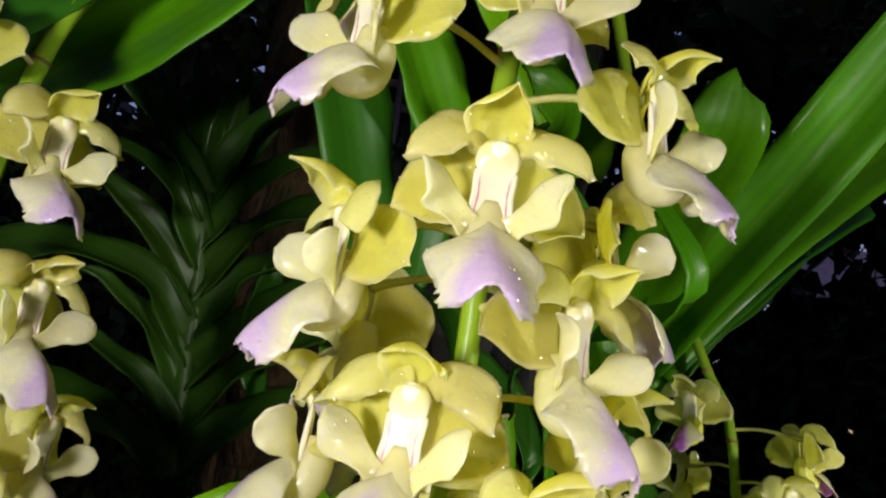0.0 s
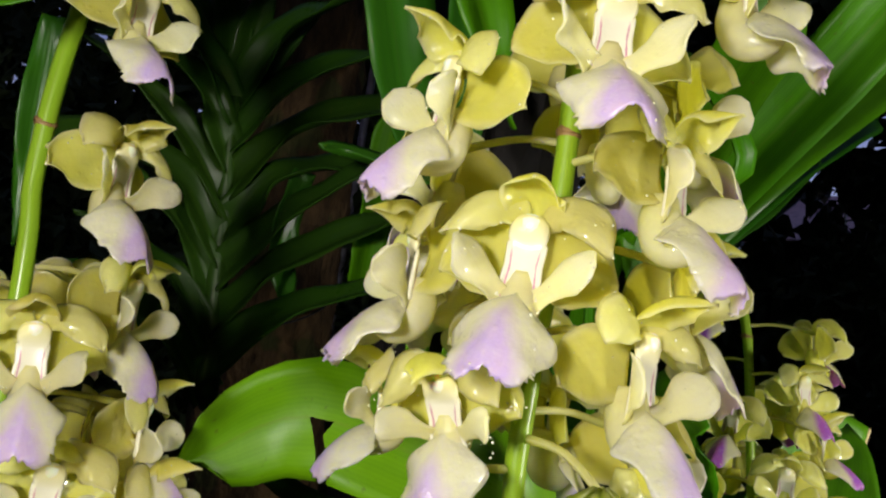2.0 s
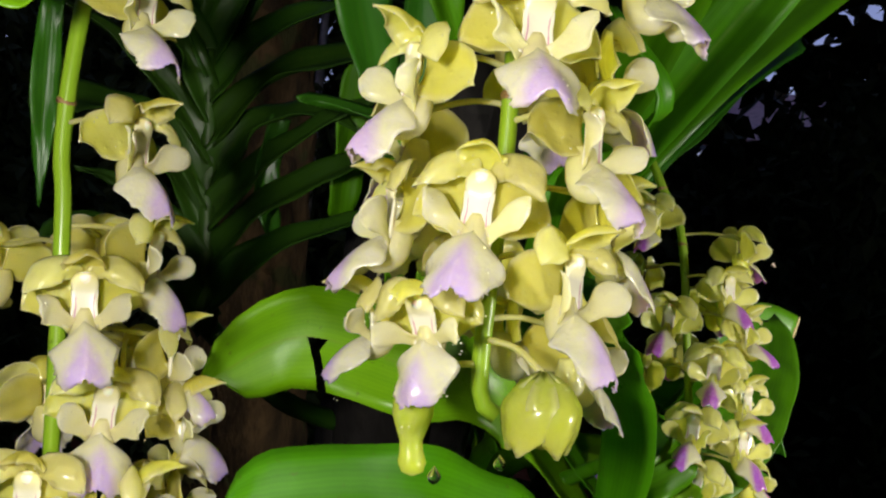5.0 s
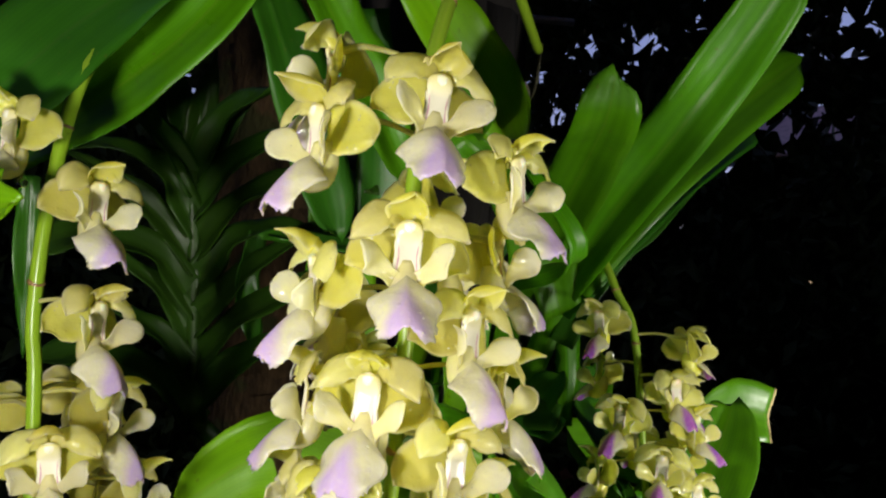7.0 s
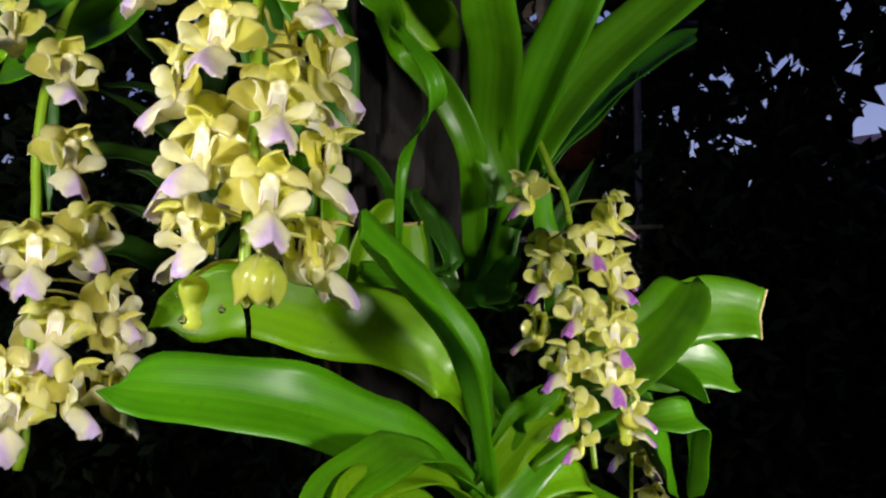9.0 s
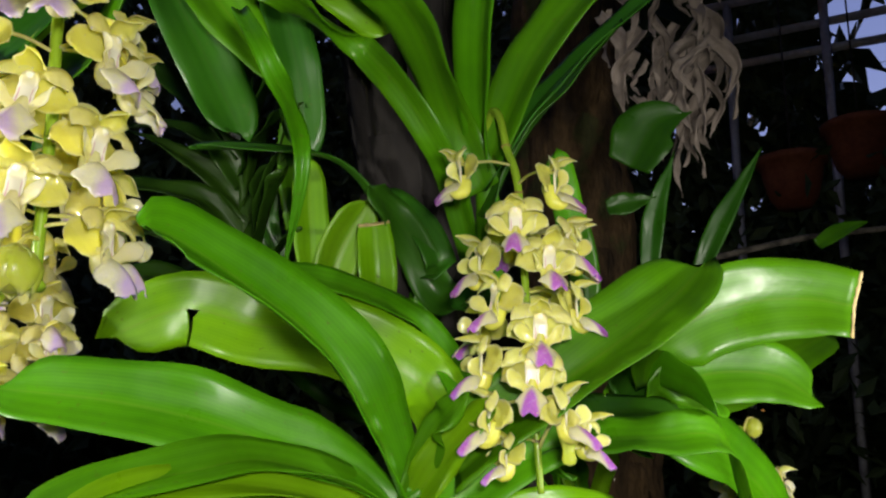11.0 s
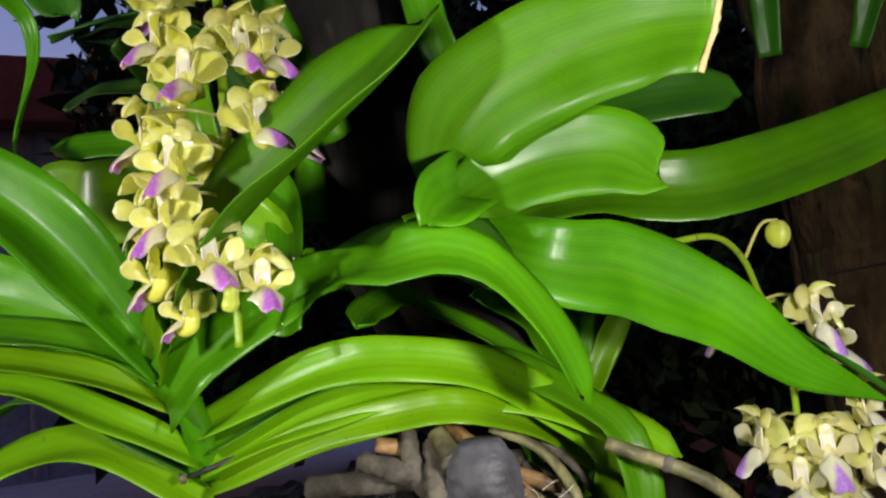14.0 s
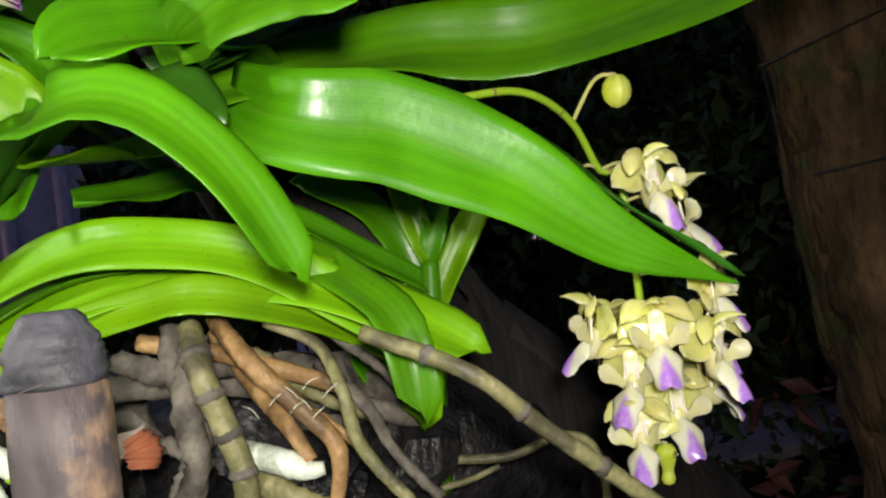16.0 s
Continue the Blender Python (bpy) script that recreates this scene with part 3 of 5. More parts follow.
def bud(spike, place, stem_at, size=1.0, variant=0, lean=0.0):
    """A closed or opening bud hanging on its stalk."""
    top = part("bud", BUDS[variant], spike, ("closed", "slender curved", "half-open")[variant] + " yellow-green bud", pose(*place, lean, 0, 40 * variant) @ Matrix.Scale(size, 4))
    a, b = Vector(stem_at), Vector(place)
    inv = top.matrix_basis.inverted()
    mid = a.lerp(b, 0.55) + Vector((0, 0, 0.003 if b.z < a.z else 0.008))
    st = tube([inv @ a, inv @ mid, inv @ b], [0.0012 / size, 0.0010 / size, 0.0011 / size], 8, 12)
    part("pedicel", mesh("pedicel", st[0], st[1], PEDICEL, st[2]), top)
    if variant == 2:
        for flap in FLAPS:
            part("sepal", flap, top)
    return top


def drop(place, radius):
    v, f, u = lathe([(0.02 * radius, 1.5 * radius), (0.35 * radius, 1.0 * radius), (0.8 * radius, 0.5 * radius), (radius, 0), (0.8 * radius, -0.6 * radius), (0.4 * radius, -0.92 * radius), (0.02 * radius, -radius)], 14)
    ob = new("water_drop", mesh("water_drop", v, f, WATER))
    ob.matrix_basis = pose(*place)
    return tagged(ob, "clear hanging water drop below a wet petal", "water drop", "water drops on the flowers")


def spike_stem(spike, points, r0, r1):
    t = tube(points, [r0, r1], 12, 12 * len(points), 0.03, 5)
    STEM_LINES[spike.name] = smooth_line(points, 160)
    part("stem", mesh("stem", t[0], t[1], STEM, t[2]), spike, "fresh green flower stem")
    line = smooth_line(points, 60)
    for k in range(6, 54, 8):
        a, b = Vector(line[k]), Vector(line[k + 1])
        d = (b - a).normalized()
        b = a + d * 0.0008
        ring = tube([a - d * 0.0004, a, b, b + d * 0.0012 + Vector((0.0006, -0.0006, 0))], [0.95 * r1, 1.06 * r1, 1.06 * r1, 0.8 * r1], 10, 9, 0.05, k)
        part("node", mesh("node", ring[0], ring[1], ROOT, ring[2]), spike, "brown scale round a stem joint")


# ---- leaves ----
def leaf_mesh(points, width, normal, keel=0.25, tip="round", normal_tip=None, seed=0, wave=0.006, mat=None, base=0.7, notch=0.0):
    """A strap leaf along a soft curve; its upper face looks towards normal, folded along the middle by keel."""
    nv, nu = 30, 9
    rng = np.random.default_rng(seed)
    line = smooth_line(points, nv)
    tan = np.gradient(line, axis=0)
    tan /= np.linalg.norm(tan, axis=1, keepdims=True) + 1e-12
    n0, n1 = np.array(normal, float), np.array(normal_tip or normal, float)
    length = np.linalg.norm(np.diff(line, axis=0), axis=1).sum()
    grid = np.zeros((nv, nu, 3))
    ph = rng.uniform(0, 6, 4)
    for i in range(nv):
        v = i / (nv - 1)
        n = n0 * (1 - v) + n1 * v
        n = n - tan[i] * (n @ tan[i])
        n /= np.linalg.norm(n) + 1e-9
        side = np.cross(tan[i], n)
        prof = float(np.interp(v, (0, 0.3, 0.55, 0.8, 1), (base, 0.97, 1.0, 0.93, 0.8)))
        reach = min(0.9, 0.55 * width / length) if tip == "round" else 0.9
        if tip == "point":
            prof *= float(np.interp(v, (0, 0.45, 0.8, 1), (1, 1, 0.5, 0.03)))
        elif tip == "round":
            e = 1 - reach
            if v > e:
                prof *= math.sqrt(max(0.012, 1 - ((v - e) / reach) ** 2))
        half = width / 2 * prof
        fold = keel * (1 - 0.5 * v)
        for j in range(nu):
            u = -1 + 2 * j / (nu - 1)
            edge = wave * (math.sin(9 * v + ph[0] + u) + 0.5 * math.sin(21 * v + ph[1])) * abs(u) ** 2
            lap = half * (fold * (abs(u) ** 1.25) - 0.06 * math.cos(u * 3.1)) + edge
            skew = 0.12 * width * u * max(0, v - 0.9) / 0.1 * math.sin(ph[2])
            grid[i, j] = line[i] + side * u * half * (1 - 0.12 * fold) + n * lap + tan[i] * skew
    if notch:
        # a slit from the lower edge up to the middle
        k = int(notch * (nv - 1))
        for j in range(nu // 2):
            close_by = 0.35 + 0.25 * 2 * j / (nu - 1)
            lean = (grid[k + 2, j] - grid[k, j]) * (0.7 - 1.4 * j / (nu - 1))
            a, b = grid[k, j].copy(), grid[k + 1, j].copy()
            grid[k, j] = a + (b - a) * close_by - lean * 0.6
            grid[k + 1, j] = b - lean * 0.6
    return sheet(grid, 0.0016), grid


def leaf(plant, points, width, normal, mat=None, keel=0.25, tip="round", normal_tip=None, seed=0, wave=0.002, label="", base=0.7, notch=0.0):
    (v, f, u), grid = leaf_mesh(points, width, normal, keel, tip, normal_tip, seed, wave, base=base, notch=notch)
    if notch:
        k, nv, nu = int(notch * 29), 30, 9
        torn = {k * nu + j for j in range(4)}
        f = [q for q in f if not (len(q) == 4 and min(q) % 270 in torn and max(q) - min(q) < 20)]
    ob = part("leaf", mesh("leaf", v, f, mat or LEAF, u), plant, label)
    if tip == "cut":
        rim = tube([tuple(p) for p in grid[-1]], [0.0013, 0.0016, 0.0013], 6, 18, 0.25, seed)
        part("dry_edge", mesh("dry_edge", rim[0], rim[1], DRY, rim[2]), ob, "dry tan edge of a cut leaf")
    return ob


def plant(label, group="orchid plants"):
    return thing("orchid_plant", label, "orchid", group)


def plant_stem(owner, points, r0, r1, mat=None):
    t = tube(points, [r0, r1], 12, 10 * len(points), 0.05, 3)
    part("stem", mesh("stem", t[0], t[1], mat or LEAF, t[2]), owner)



# ---- orchids ----

spike_a = thing("flower_spike", "hanging pale yellow orchid flowers with lilac lips, wet with dew", "flower spike", "hanging flower spikes")
spike_stem(spike_a, [(0.0205, 0.1680, 1.3588), (0.0145, 0.1680, 1.3708), (0.0176, 0.1650, 1.4398), (0.0193, 0.1630, 1.5206), (0.0313, 0.1930, 1.5906), (0.0493, 0.2630, 1.6356), (0.0793, 0.3630, 1.6206)], 0.0028, 0.0032)
flower_at(spike_a, "pale", (0.0270, 0.1260, 1.5180), 20, 1.20, 0, 6, 1)
flower_at(spike_a, "pale", (-0.0120, 0.1270, 1.5070), -46, 1.20, 0, -2, 5)
flower_at(spike_a, "pale", (0.0200, 0.1220, 1.4700), 4, 1.20, 2, 2, 0)
flower_at(spike_a, "pale", (0.0550, 0.1430, 1.4960), 56, 1.20, 2, 0, 3)
flower_at(spike_a, "pale", (-0.0140, 0.1460, 1.4600), -60, 1.20, 0, 6, 4)
flower_at(spike_a, "pale", (0.0410, 0.1410, 1.4440), 46, 1.20, 3, 8, 6)
flower_at(spike_a, "pale", (0.0080, 0.1340, 1.4220), -12, 1.20, 4, 4, 2)
flower_at(spike_a, "pale", (-0.0180, 0.1640, 1.4210), -78, 1.20, 2, -4, 3)
flower_at(spike_a, "pale", (0.0380, 0.1430, 1.4010), 42, 1.20, 0, 4, 5)
flower_at(spike_a, "pale", (-0.0050, 0.1480, 1.3870), -24, 1.18, -26, -6, 2, close=0.5)
flower_at(spike_a, "pale", (-0.0220, 0.1740, 1.3860), -84, 1.15, -6, -4, 1, close=0.5)
flower(spike_a, "pale", (0.0474, 0.1741, 1.4779), 108, 1.20, 2, 7, 0)
flower(spike_a, "pale", (0.0505, 0.1714, 1.4292), 101, 1.20, -3, 7, 1)
flower(spike_a, "pale", (0.0454, 0.1822, 1.3864), 115, 1.20, 2, -0, 2)
flower(spike_a, "pale", (0.0310, 0.1938, 1.4769), 149, 1.20, 2, 4, 3)
flower(spike_a, "pale", (-0.0108, 0.1844, 1.4568), -130, 1.20, -0, -2, 4)
flower_at(spike_a, "pale", (-0.0120, 0.1480, 1.5340), -104, 1.20, 0, 5, 0)
flower(spike_a, "pale", (0.0103, 0.1996, 1.4148), -165, 1.20, -1, 4, 1)
flower(spike_a, "pale", (0.0178, 0.1967, 1.5011), 128, 1.20, 5, 1, 2)
flower(spike_a, "pale", (0.0256, 0.1997, 1.3928), 116, 1.20, -3, -2, 3)
flower(spike_a, "pale", (-0.0010, 0.1938, 1.4334), -119, 1.20, 6, -1, 4)
bud(spike_a, (-0.0060, 0.1590, 1.3670), (0.0145, 0.1680, 1.3748), 1.25, 1)
bud(spike_a, (0.0320, 0.1500, 1.3740), (0.0145, 0.1680, 1.3828), 1.75, 2)

spike_b = thing("flower_spike", "pale yellow orchid flowers with lilac lips on a thick green stem", "flower spike", "hanging flower spikes")
spike_stem(spike_b, [(-0.1362, 0.2080, 1.2689), (-0.1331, 0.2070, 1.2962), (-0.1376, 0.2050, 1.4095), (-0.1408, 0.2050, 1.4398), (-0.1390, 0.2040, 1.4802), (-0.1353, 0.2100, 1.5334), (-0.1333, 0.2300, 1.5737), (-0.1481, 0.2900, 1.6436), (-0.1453, 0.3600, 1.7111)], 0.0028, 0.0034)
flower_at(spike_b, "pale", (-0.1070, 0.1840, 1.4880), 56, 1.17, 2, 4, 0)
flower_at(spike_b, "pale", (-0.1070, 0.1920, 1.4410), 68, 1.17, 0, 4, 1)
flower_at(spike_b, "pale", (-0.1060, 0.2140, 1.4030), 80, 1.17, 0, 5, 2)
flower_at(spike_b, "pale", (-0.1180, 0.1840, 1.3860), 24, 1.17, 0, -4, 6)
flower_at(spike_b, "pale", (-0.1140, 0.2000, 1.3470), 26, 1.17, -2, 3, 3)
flower_at(spike_b, "pale", (-0.1440, 0.1800, 1.5150), -26, 1.17, 0, -4, 4)
flower(spike_b, "pale", (-0.1050, 0.2315, 1.3705), 95, 1.17, 1, -4, 4)
flower(spike_b, "pale", (-0.0977, 0.2337, 1.3466), 81, 1.17, 2, -7, 1, close=0.2)
flower(spike_b, "pale", (-0.1704, 0.2281, 1.4022), -115, 1.17, 2, 1, 3)
flower(spike_b, "pale", (-0.1282, 0.1817, 1.3262), 6, 1.17, -1, -0, 0)
flower(spike_b, "pale", (-0.1426, 0.2489, 1.4095), -180, 1.17, 2, -0, 1)
flower(spike_b, "pale", (-0.1558, 0.2424, 1.3486), -144, 1.17, 1, 7, 2)
flower(spike_b, "pale", (-0.1275, 0.2476, 1.3650), 135, 1.17, -5, -6, 3)
flower(spike_b, "pale", (-0.1206, 0.1838, 1.3081), 25, 1.17, -2, 4, 4)
flower(spike_b, "pale", (-0.1024, 0.2040, 1.3191), 91, 1.17, -1, 4, 0)
flower(spike_b, "pale", (-0.0992, 0.2325, 1.3185), 143, 1.17, -3, -3, 1)
bud(spike_b, (-0.1250, 0.2000, 1.3190), (-0.1331, 0.2150, 1.2962), 1.2, 1)

spike_c = thing("flower_spike", "golden yellow orchid flowers with magenta lips above strap leaves", "flower spike", "hanging flower spikes")
spike_stem(spike_c, [(0.1660, 0.3830, 1.2620), (0.1580, 0.3850, 1.3480), (0.1500, 0.3870, 1.4400), (0.1386, 0.3920, 1.4706), (0.1280, 0.4000, 1.4970), (0.1184, 0.4055, 1.5045), (0.1084, 0.4135, 1.4925)], 0.002, 0.0028)
flower_at(spike_c, "gold", (0.1220, 0.3630, 1.4500), -48, 1.06, -3, -5, 0)
flower_at(spike_c, "gold", (0.1830, 0.3750, 1.4370), 112, 1.06, 2, 2, 1)
flower_at(spike_c, "gold", (0.1680, 0.3540, 1.4110), 24, 1.06, 0, -2, 2)
flower_at(spike_c, "gold", (0.1360, 0.3630, 1.3930), -38, 1.06, -2, 5, 3)
flower_at(spike_c, "gold", (0.1840, 0.3640, 1.3890), 48, 1.06, 3, 1, 4)
flower_at(spike_c, "gold", (0.1790, 0.4040, 1.4040), 125, 1.06, 1, -3, 5)
flower_at(spike_c, "gold", (0.1580, 0.3470, 1.3670), -26, 1.06, -1, 4, 6)
flower_at(spike_c, "gold", (0.1820, 0.3560, 1.3500), 34, 1.06, -3, 0, 0)
flower_at(spike_c, "gold", (0.1840, 0.3970, 1.3680), 112, 1.06, 2, -4, 1)
flower_at(spike_c, "gold", (0.1480, 0.3480, 1.3330), -45, 1.06, 0, 3, 2)
flower_at(spike_c, "gold", (0.1790, 0.3520, 1.3260), 26, 1.06, -2, -1, 3)
flower_at(spike_c, "gold", (0.1910, 0.3690, 1.3070), 100, 1.06, 3, -5, 4)
flower_at(spike_c, "gold", (0.1520, 0.3500, 1.3040), -44, 1.06, 1, 2, 5)
flower_at(spike_c, "gold", (0.1550, 0.3620, 1.2840), -40, 0.90, -1, -2, 6)
flower(spike_c, "gold", (0.1299, 0.3825, 1.3623), -86, 1.08, 3, -7, 4)
flower(spike_c, "gold", (0.1336, 0.4066, 1.4226), -133, 1.08, 2, -3, 0)
flower(spike_c, "gold", (0.1571, 0.4123, 1.3756), 178, 1.08, 3, 2, 1)
flower(spike_c, "gold", (0.1793, 0.3899, 1.4094), 103, 1.08, -1, -3, 2)
flower(spike_c, "gold", (0.1886, 0.3905, 1.2977), 96, 1.08, -3, -0, 3, close=0.5)
bud(spike_c, (0.1860, 0.3780, 1.3010), (0.1639, 0.3835, 1.2850), 1.1, 1)

spike_d = thing("flower_spike", "drooping stem of pale yellow flowers with violet lip tips", "flower spike", "hanging flower spikes")
spike_stem(spike_d, [(0.1860, 0.7040, 1.0950), (0.1880, 0.7050, 1.1700), (0.1900, 0.7000, 1.2500), (0.1861, 0.6903, 1.2599), (0.1904, 0.6742, 1.2846), (0.2004, 0.6451, 1.2976), (0.2030, 0.6100, 1.2960), (0.1850, 0.5600, 1.2900)], 0.0022, 0.0018)
flower_at(spike_d, "violet", (0.2140, 0.7020, 1.2530), 98, 1.12, -3, -5, 0)
flower_at(spike_d, "violet", (0.1860, 0.6740, 1.1830), -24, 1.12, 2, 2, 1)
flower_at(spike_d, "violet", (0.2190, 0.6910, 1.1800), 60, 1.12, 0, -2, 2)
flower_at(spike_d, "violet", (0.2230, 0.7230, 1.1680), 108, 1.12, -2, 5, 3)
flower_at(spike_d, "violet", (0.2050, 0.6830, 1.1610), 34, 1.12, 3, 1, 4)
flower_at(spike_d, "violet", (0.2070, 0.7070, 1.1400), 80, 1.12, 1, -3, 5)
flower_at(spike_d, "violet", (0.2080, 0.7220, 1.2360), 138, 1.12, 4, 3, 1)
flower_at(spike_d, "violet", (0.1790, 0.6690, 1.2540), -48, 1.12, 2, -3, 5)
flower(spike_d, "violet", (0.2079, 0.7281, 1.1839), 132, 1.12, -6, 7, 4)
flower(spike_d, "violet", (0.2057, 0.6839, 1.1373), 39, 1.06, 3, -6, 2)
flower(spike_d, "violet", (0.1603, 0.7039, 1.1809), -88, 1.06, -3, 6, 3)
flower(spike_d, "violet", (0.1978, 0.7309, 1.1552), 154, 1.06, 1, 6, 4)
flower(spike_d, "violet", (0.2111, 0.7298, 1.2024), 127, 1.06, 2, 5, 0)
bud(spike_d, (0.1955, 0.7000, 1.3065), (0.1906, 0.6747, 1.2837), 1.3, 0)
bud(spike_d, (0.2098, 0.6948, 1.1220), (0.1860, 0.7040, 1.0950), 0.95, 1)

# the fan of strap leaves under the golden spike
fan_p = plant("glossy green strap-leaved orchid fan tied to driftwood")
plant_stem(fan_p, [(0.0730, 0.3760, 1.1930), (0.0840, 0.3720, 1.2170), (0.0950, 0.3550, 1.2650)], 0.0095, 0.006)
leaf(fan_p, [(0.0950, 0.3550, 1.2500), (0.0926, 0.3251, 1.2972), (0.0858, 0.2903, 1.3387), (0.0702, 0.2459, 1.3688), (0.0618, 0.2107, 1.3861), (0.0646, 0.1895, 1.3879)], 0.046, (0.65, -0.17, 0.42), LEAF, seed=1, keel=0.8, base=0.4)
leaf(fan_p, [(0.0950, 0.3550, 1.2450), (0.0706, 0.3323, 1.2726), (0.0410, 0.3045, 1.2844), (0.0109, 0.2759, 1.2981), (-0.0281, 0.2372, 1.3089), (-0.0720, 0.1930, 1.3146)], 0.052, (0.65, -0.26, 0.31), LEAF, seed=2, keel=0.3, wave=0.004, base=0.15)
leaf(fan_p, [(0.0840, 0.3720, 1.2420), (0.0758, 0.3223, 1.2661), (0.0657, 0.2711, 1.2795), (0.0645, 0.2312, 1.2761), (0.0574, 0.1848, 1.2674), (0.0609, 0.1510, 1.2549)], 0.031, (0.38, -0.13, 0.63), LEAF, seed=3, keel=0.4)
leaf(fan_p, [(0.0840, 0.3720, 1.2270), (0.0833, 0.3315, 1.2471), (0.0781, 0.2860, 1.2631), (0.0679, 0.2352, 1.2697), (0.0636, 0.1921, 1.2650), (0.0710, 0.1627, 1.2560)], 0.024, (0.42, -0.15, 0.59), LEAF_LIGHT, seed=4, keel=0.35)
leaf(fan_p, [(0.0840, 0.3720, 1.2020), (0.0816, 0.3327, 1.2249), (0.0745, 0.2880, 1.2488), (0.0669, 0.2435, 1.2561), (0.0643, 0.2053, 1.2580), (0.0650, 0.1715, 1.2487)], 0.025, (0.37, -0.14, 0.65), LEAF_LIGHT, seed=5, keel=0.3)
leaf(fan_p, [(0.0730, 0.3760, 1.1750), (0.0443, 0.3274, 1.2091), (0.0431, 0.2821, 1.2097), (0.0386, 0.2493, 1.1947), (0.0430, 0.2270, 1.1763)], 0.03, (0.44, -0.20, 0.61), LEAF_LIGHT, seed=6)
leaf(fan_p, [(0.0680, 0.3810, 1.1850), (0.0602, 0.3049, 1.2398), (0.0417, 0.2733, 1.2351), (0.0290, 0.2496, 1.2122), (0.0232, 0.2342, 1.1831)], 0.028, (0.27, -0.12, 0.75), LEAF_DARK, seed=7)
leaf(fan_p, [(0.0950, 0.3550, 1.2550), (0.1141, 0.3512, 1.2900), (0.1298, 0.3449, 1.3030), (0.1461, 0.3393, 1.3149)], 0.02, (0.47, -0.37, 0.40), LEAF, seed=8, keel=0.4)
leaf(fan_p, [(0.0950, 0.3550, 1.2500), (0.1170, 0.3552, 1.2771), (0.1368, 0.3534, 1.2947), (0.1568, 0.3521, 1.3084)], 0.026, (0.46, -0.39, 0.42), LEAF_LIGHT, seed=9, keel=0.4)
leaf(fan_p, [(0.0950, 0.3550, 1.2350), (0.1183, 0.3749, 1.2600), (0.1505, 0.4180, 1.2860), (0.1900, 0.4320, 1.2920), (0.2154, 0.4390, 1.2930), (0.2330, 0.4560, 1.2960), (0.2400, 0.4760, 1.2890), (0.2385, 0.4960, 1.2700), (0.2383, 0.5090, 1.2490), (0.2350, 0.5220, 1.2240)], 0.030, (0.75, -0.40, 0.30), LEAF, seed=10, normal_tip=(0.8, 0.35, 0.35), keel=0.3, base=1.3)
# Added darker blade: the shaded upper half of the arching leaf before it.
leaf(fan_p, [(0.1150, 0.4000, 1.2640), (0.1380, 0.4290, 1.2890), (0.1620, 0.4520, 1.3040), (0.1880, 0.4680, 1.3090), (0.2080, 0.4830, 1.3040), (0.2160, 0.5000, 1.2880)], 0.044, (0.40, -0.20, 0.88), LEAF_DARK, seed=110, keel=0.2, base=0.5)
leaf(fan_p, [(0.0840, 0.3720, 1.2170), (0.1055, 0.4053, 1.2330), (0.1251, 0.4353, 1.2444), (0.1434, 0.4643, 1.2468), (0.1516, 0.5131, 1.2364), (0.1555, 0.5550, 1.2111), (0.1555, 0.5899, 1.1805), (0.1407, 0.5953, 1.1361)], 0.028, (0.53, -0.27, 0.45), LEAF_LIGHT, seed=11, normal_tip=(0.67, -0.34, 0.31), keel=0.3)
leaf(fan_p, [(0.0730, 0.3760, 1.1850), (0.0898, 0.3932, 1.1926), (0.1159, 0.4288, 1.2094), (0.1418, 0.4655, 1.2177), (0.1650, 0.4977, 1.2196), (0.1387, 0.5637, 1.1940), (0.1081, 0.6225, 1.1585)], 0.021, (0.70, -0.26, 0.35), LEAF_LIGHT, seed=12, keel=0.2)
leaf(fan_p, [(0.0840, 0.3720, 1.1970), (0.1068, 0.4255, 1.2172), (0.1258, 0.4726, 1.2293), (0.1486, 0.5311, 1.2232), (0.1670, 0.5837, 1.1987), (0.1769, 0.6176, 1.1756)], 0.036, (0.48, -0.22, 0.52), LEAF_LIGHT, seed=13, keel=0.25, base=0.5)
leaf(fan_p, [(0.0880, 0.3760, 1.2070), (0.1058, 0.4334, 1.2331), (0.1236, 0.4950, 1.2375), (0.1335, 0.5408, 1.2342), (0.1870, 0.5680, 1.2065), (0.2002, 0.5740, 1.1810), (0.2013, 0.5763, 1.1556)], 0.026, (0.35, -0.19, 0.63), LEAF, seed=14)
leaf(fan_p, [(0.1050, 0.3950, 1.2650), (0.0625, 0.4185, 1.3164), (0.0468, 0.3911, 1.3387), (0.0181, 0.3566, 1.3559), (-0.0063, 0.3202, 1.3587), (-0.0620, 0.3030, 1.3710), (-0.0985, 0.2720, 1.3505)], 0.056, (0.77, -0.46, 0.00), LEAF_LIGHT, seed=15, keel=0.12, notch=0.82)
leaf(fan_p, [(0.1250, 0.4150, 1.2650), (0.0567, 0.4328, 1.3491), (0.0461, 0.3958, 1.3756), (0.0320, 0.3479, 1.3876), (0.0223, 0.3059, 1.3865)], 0.026, (0.43, -0.33, 0.37), LEAF, seed=16, keel=0.3)

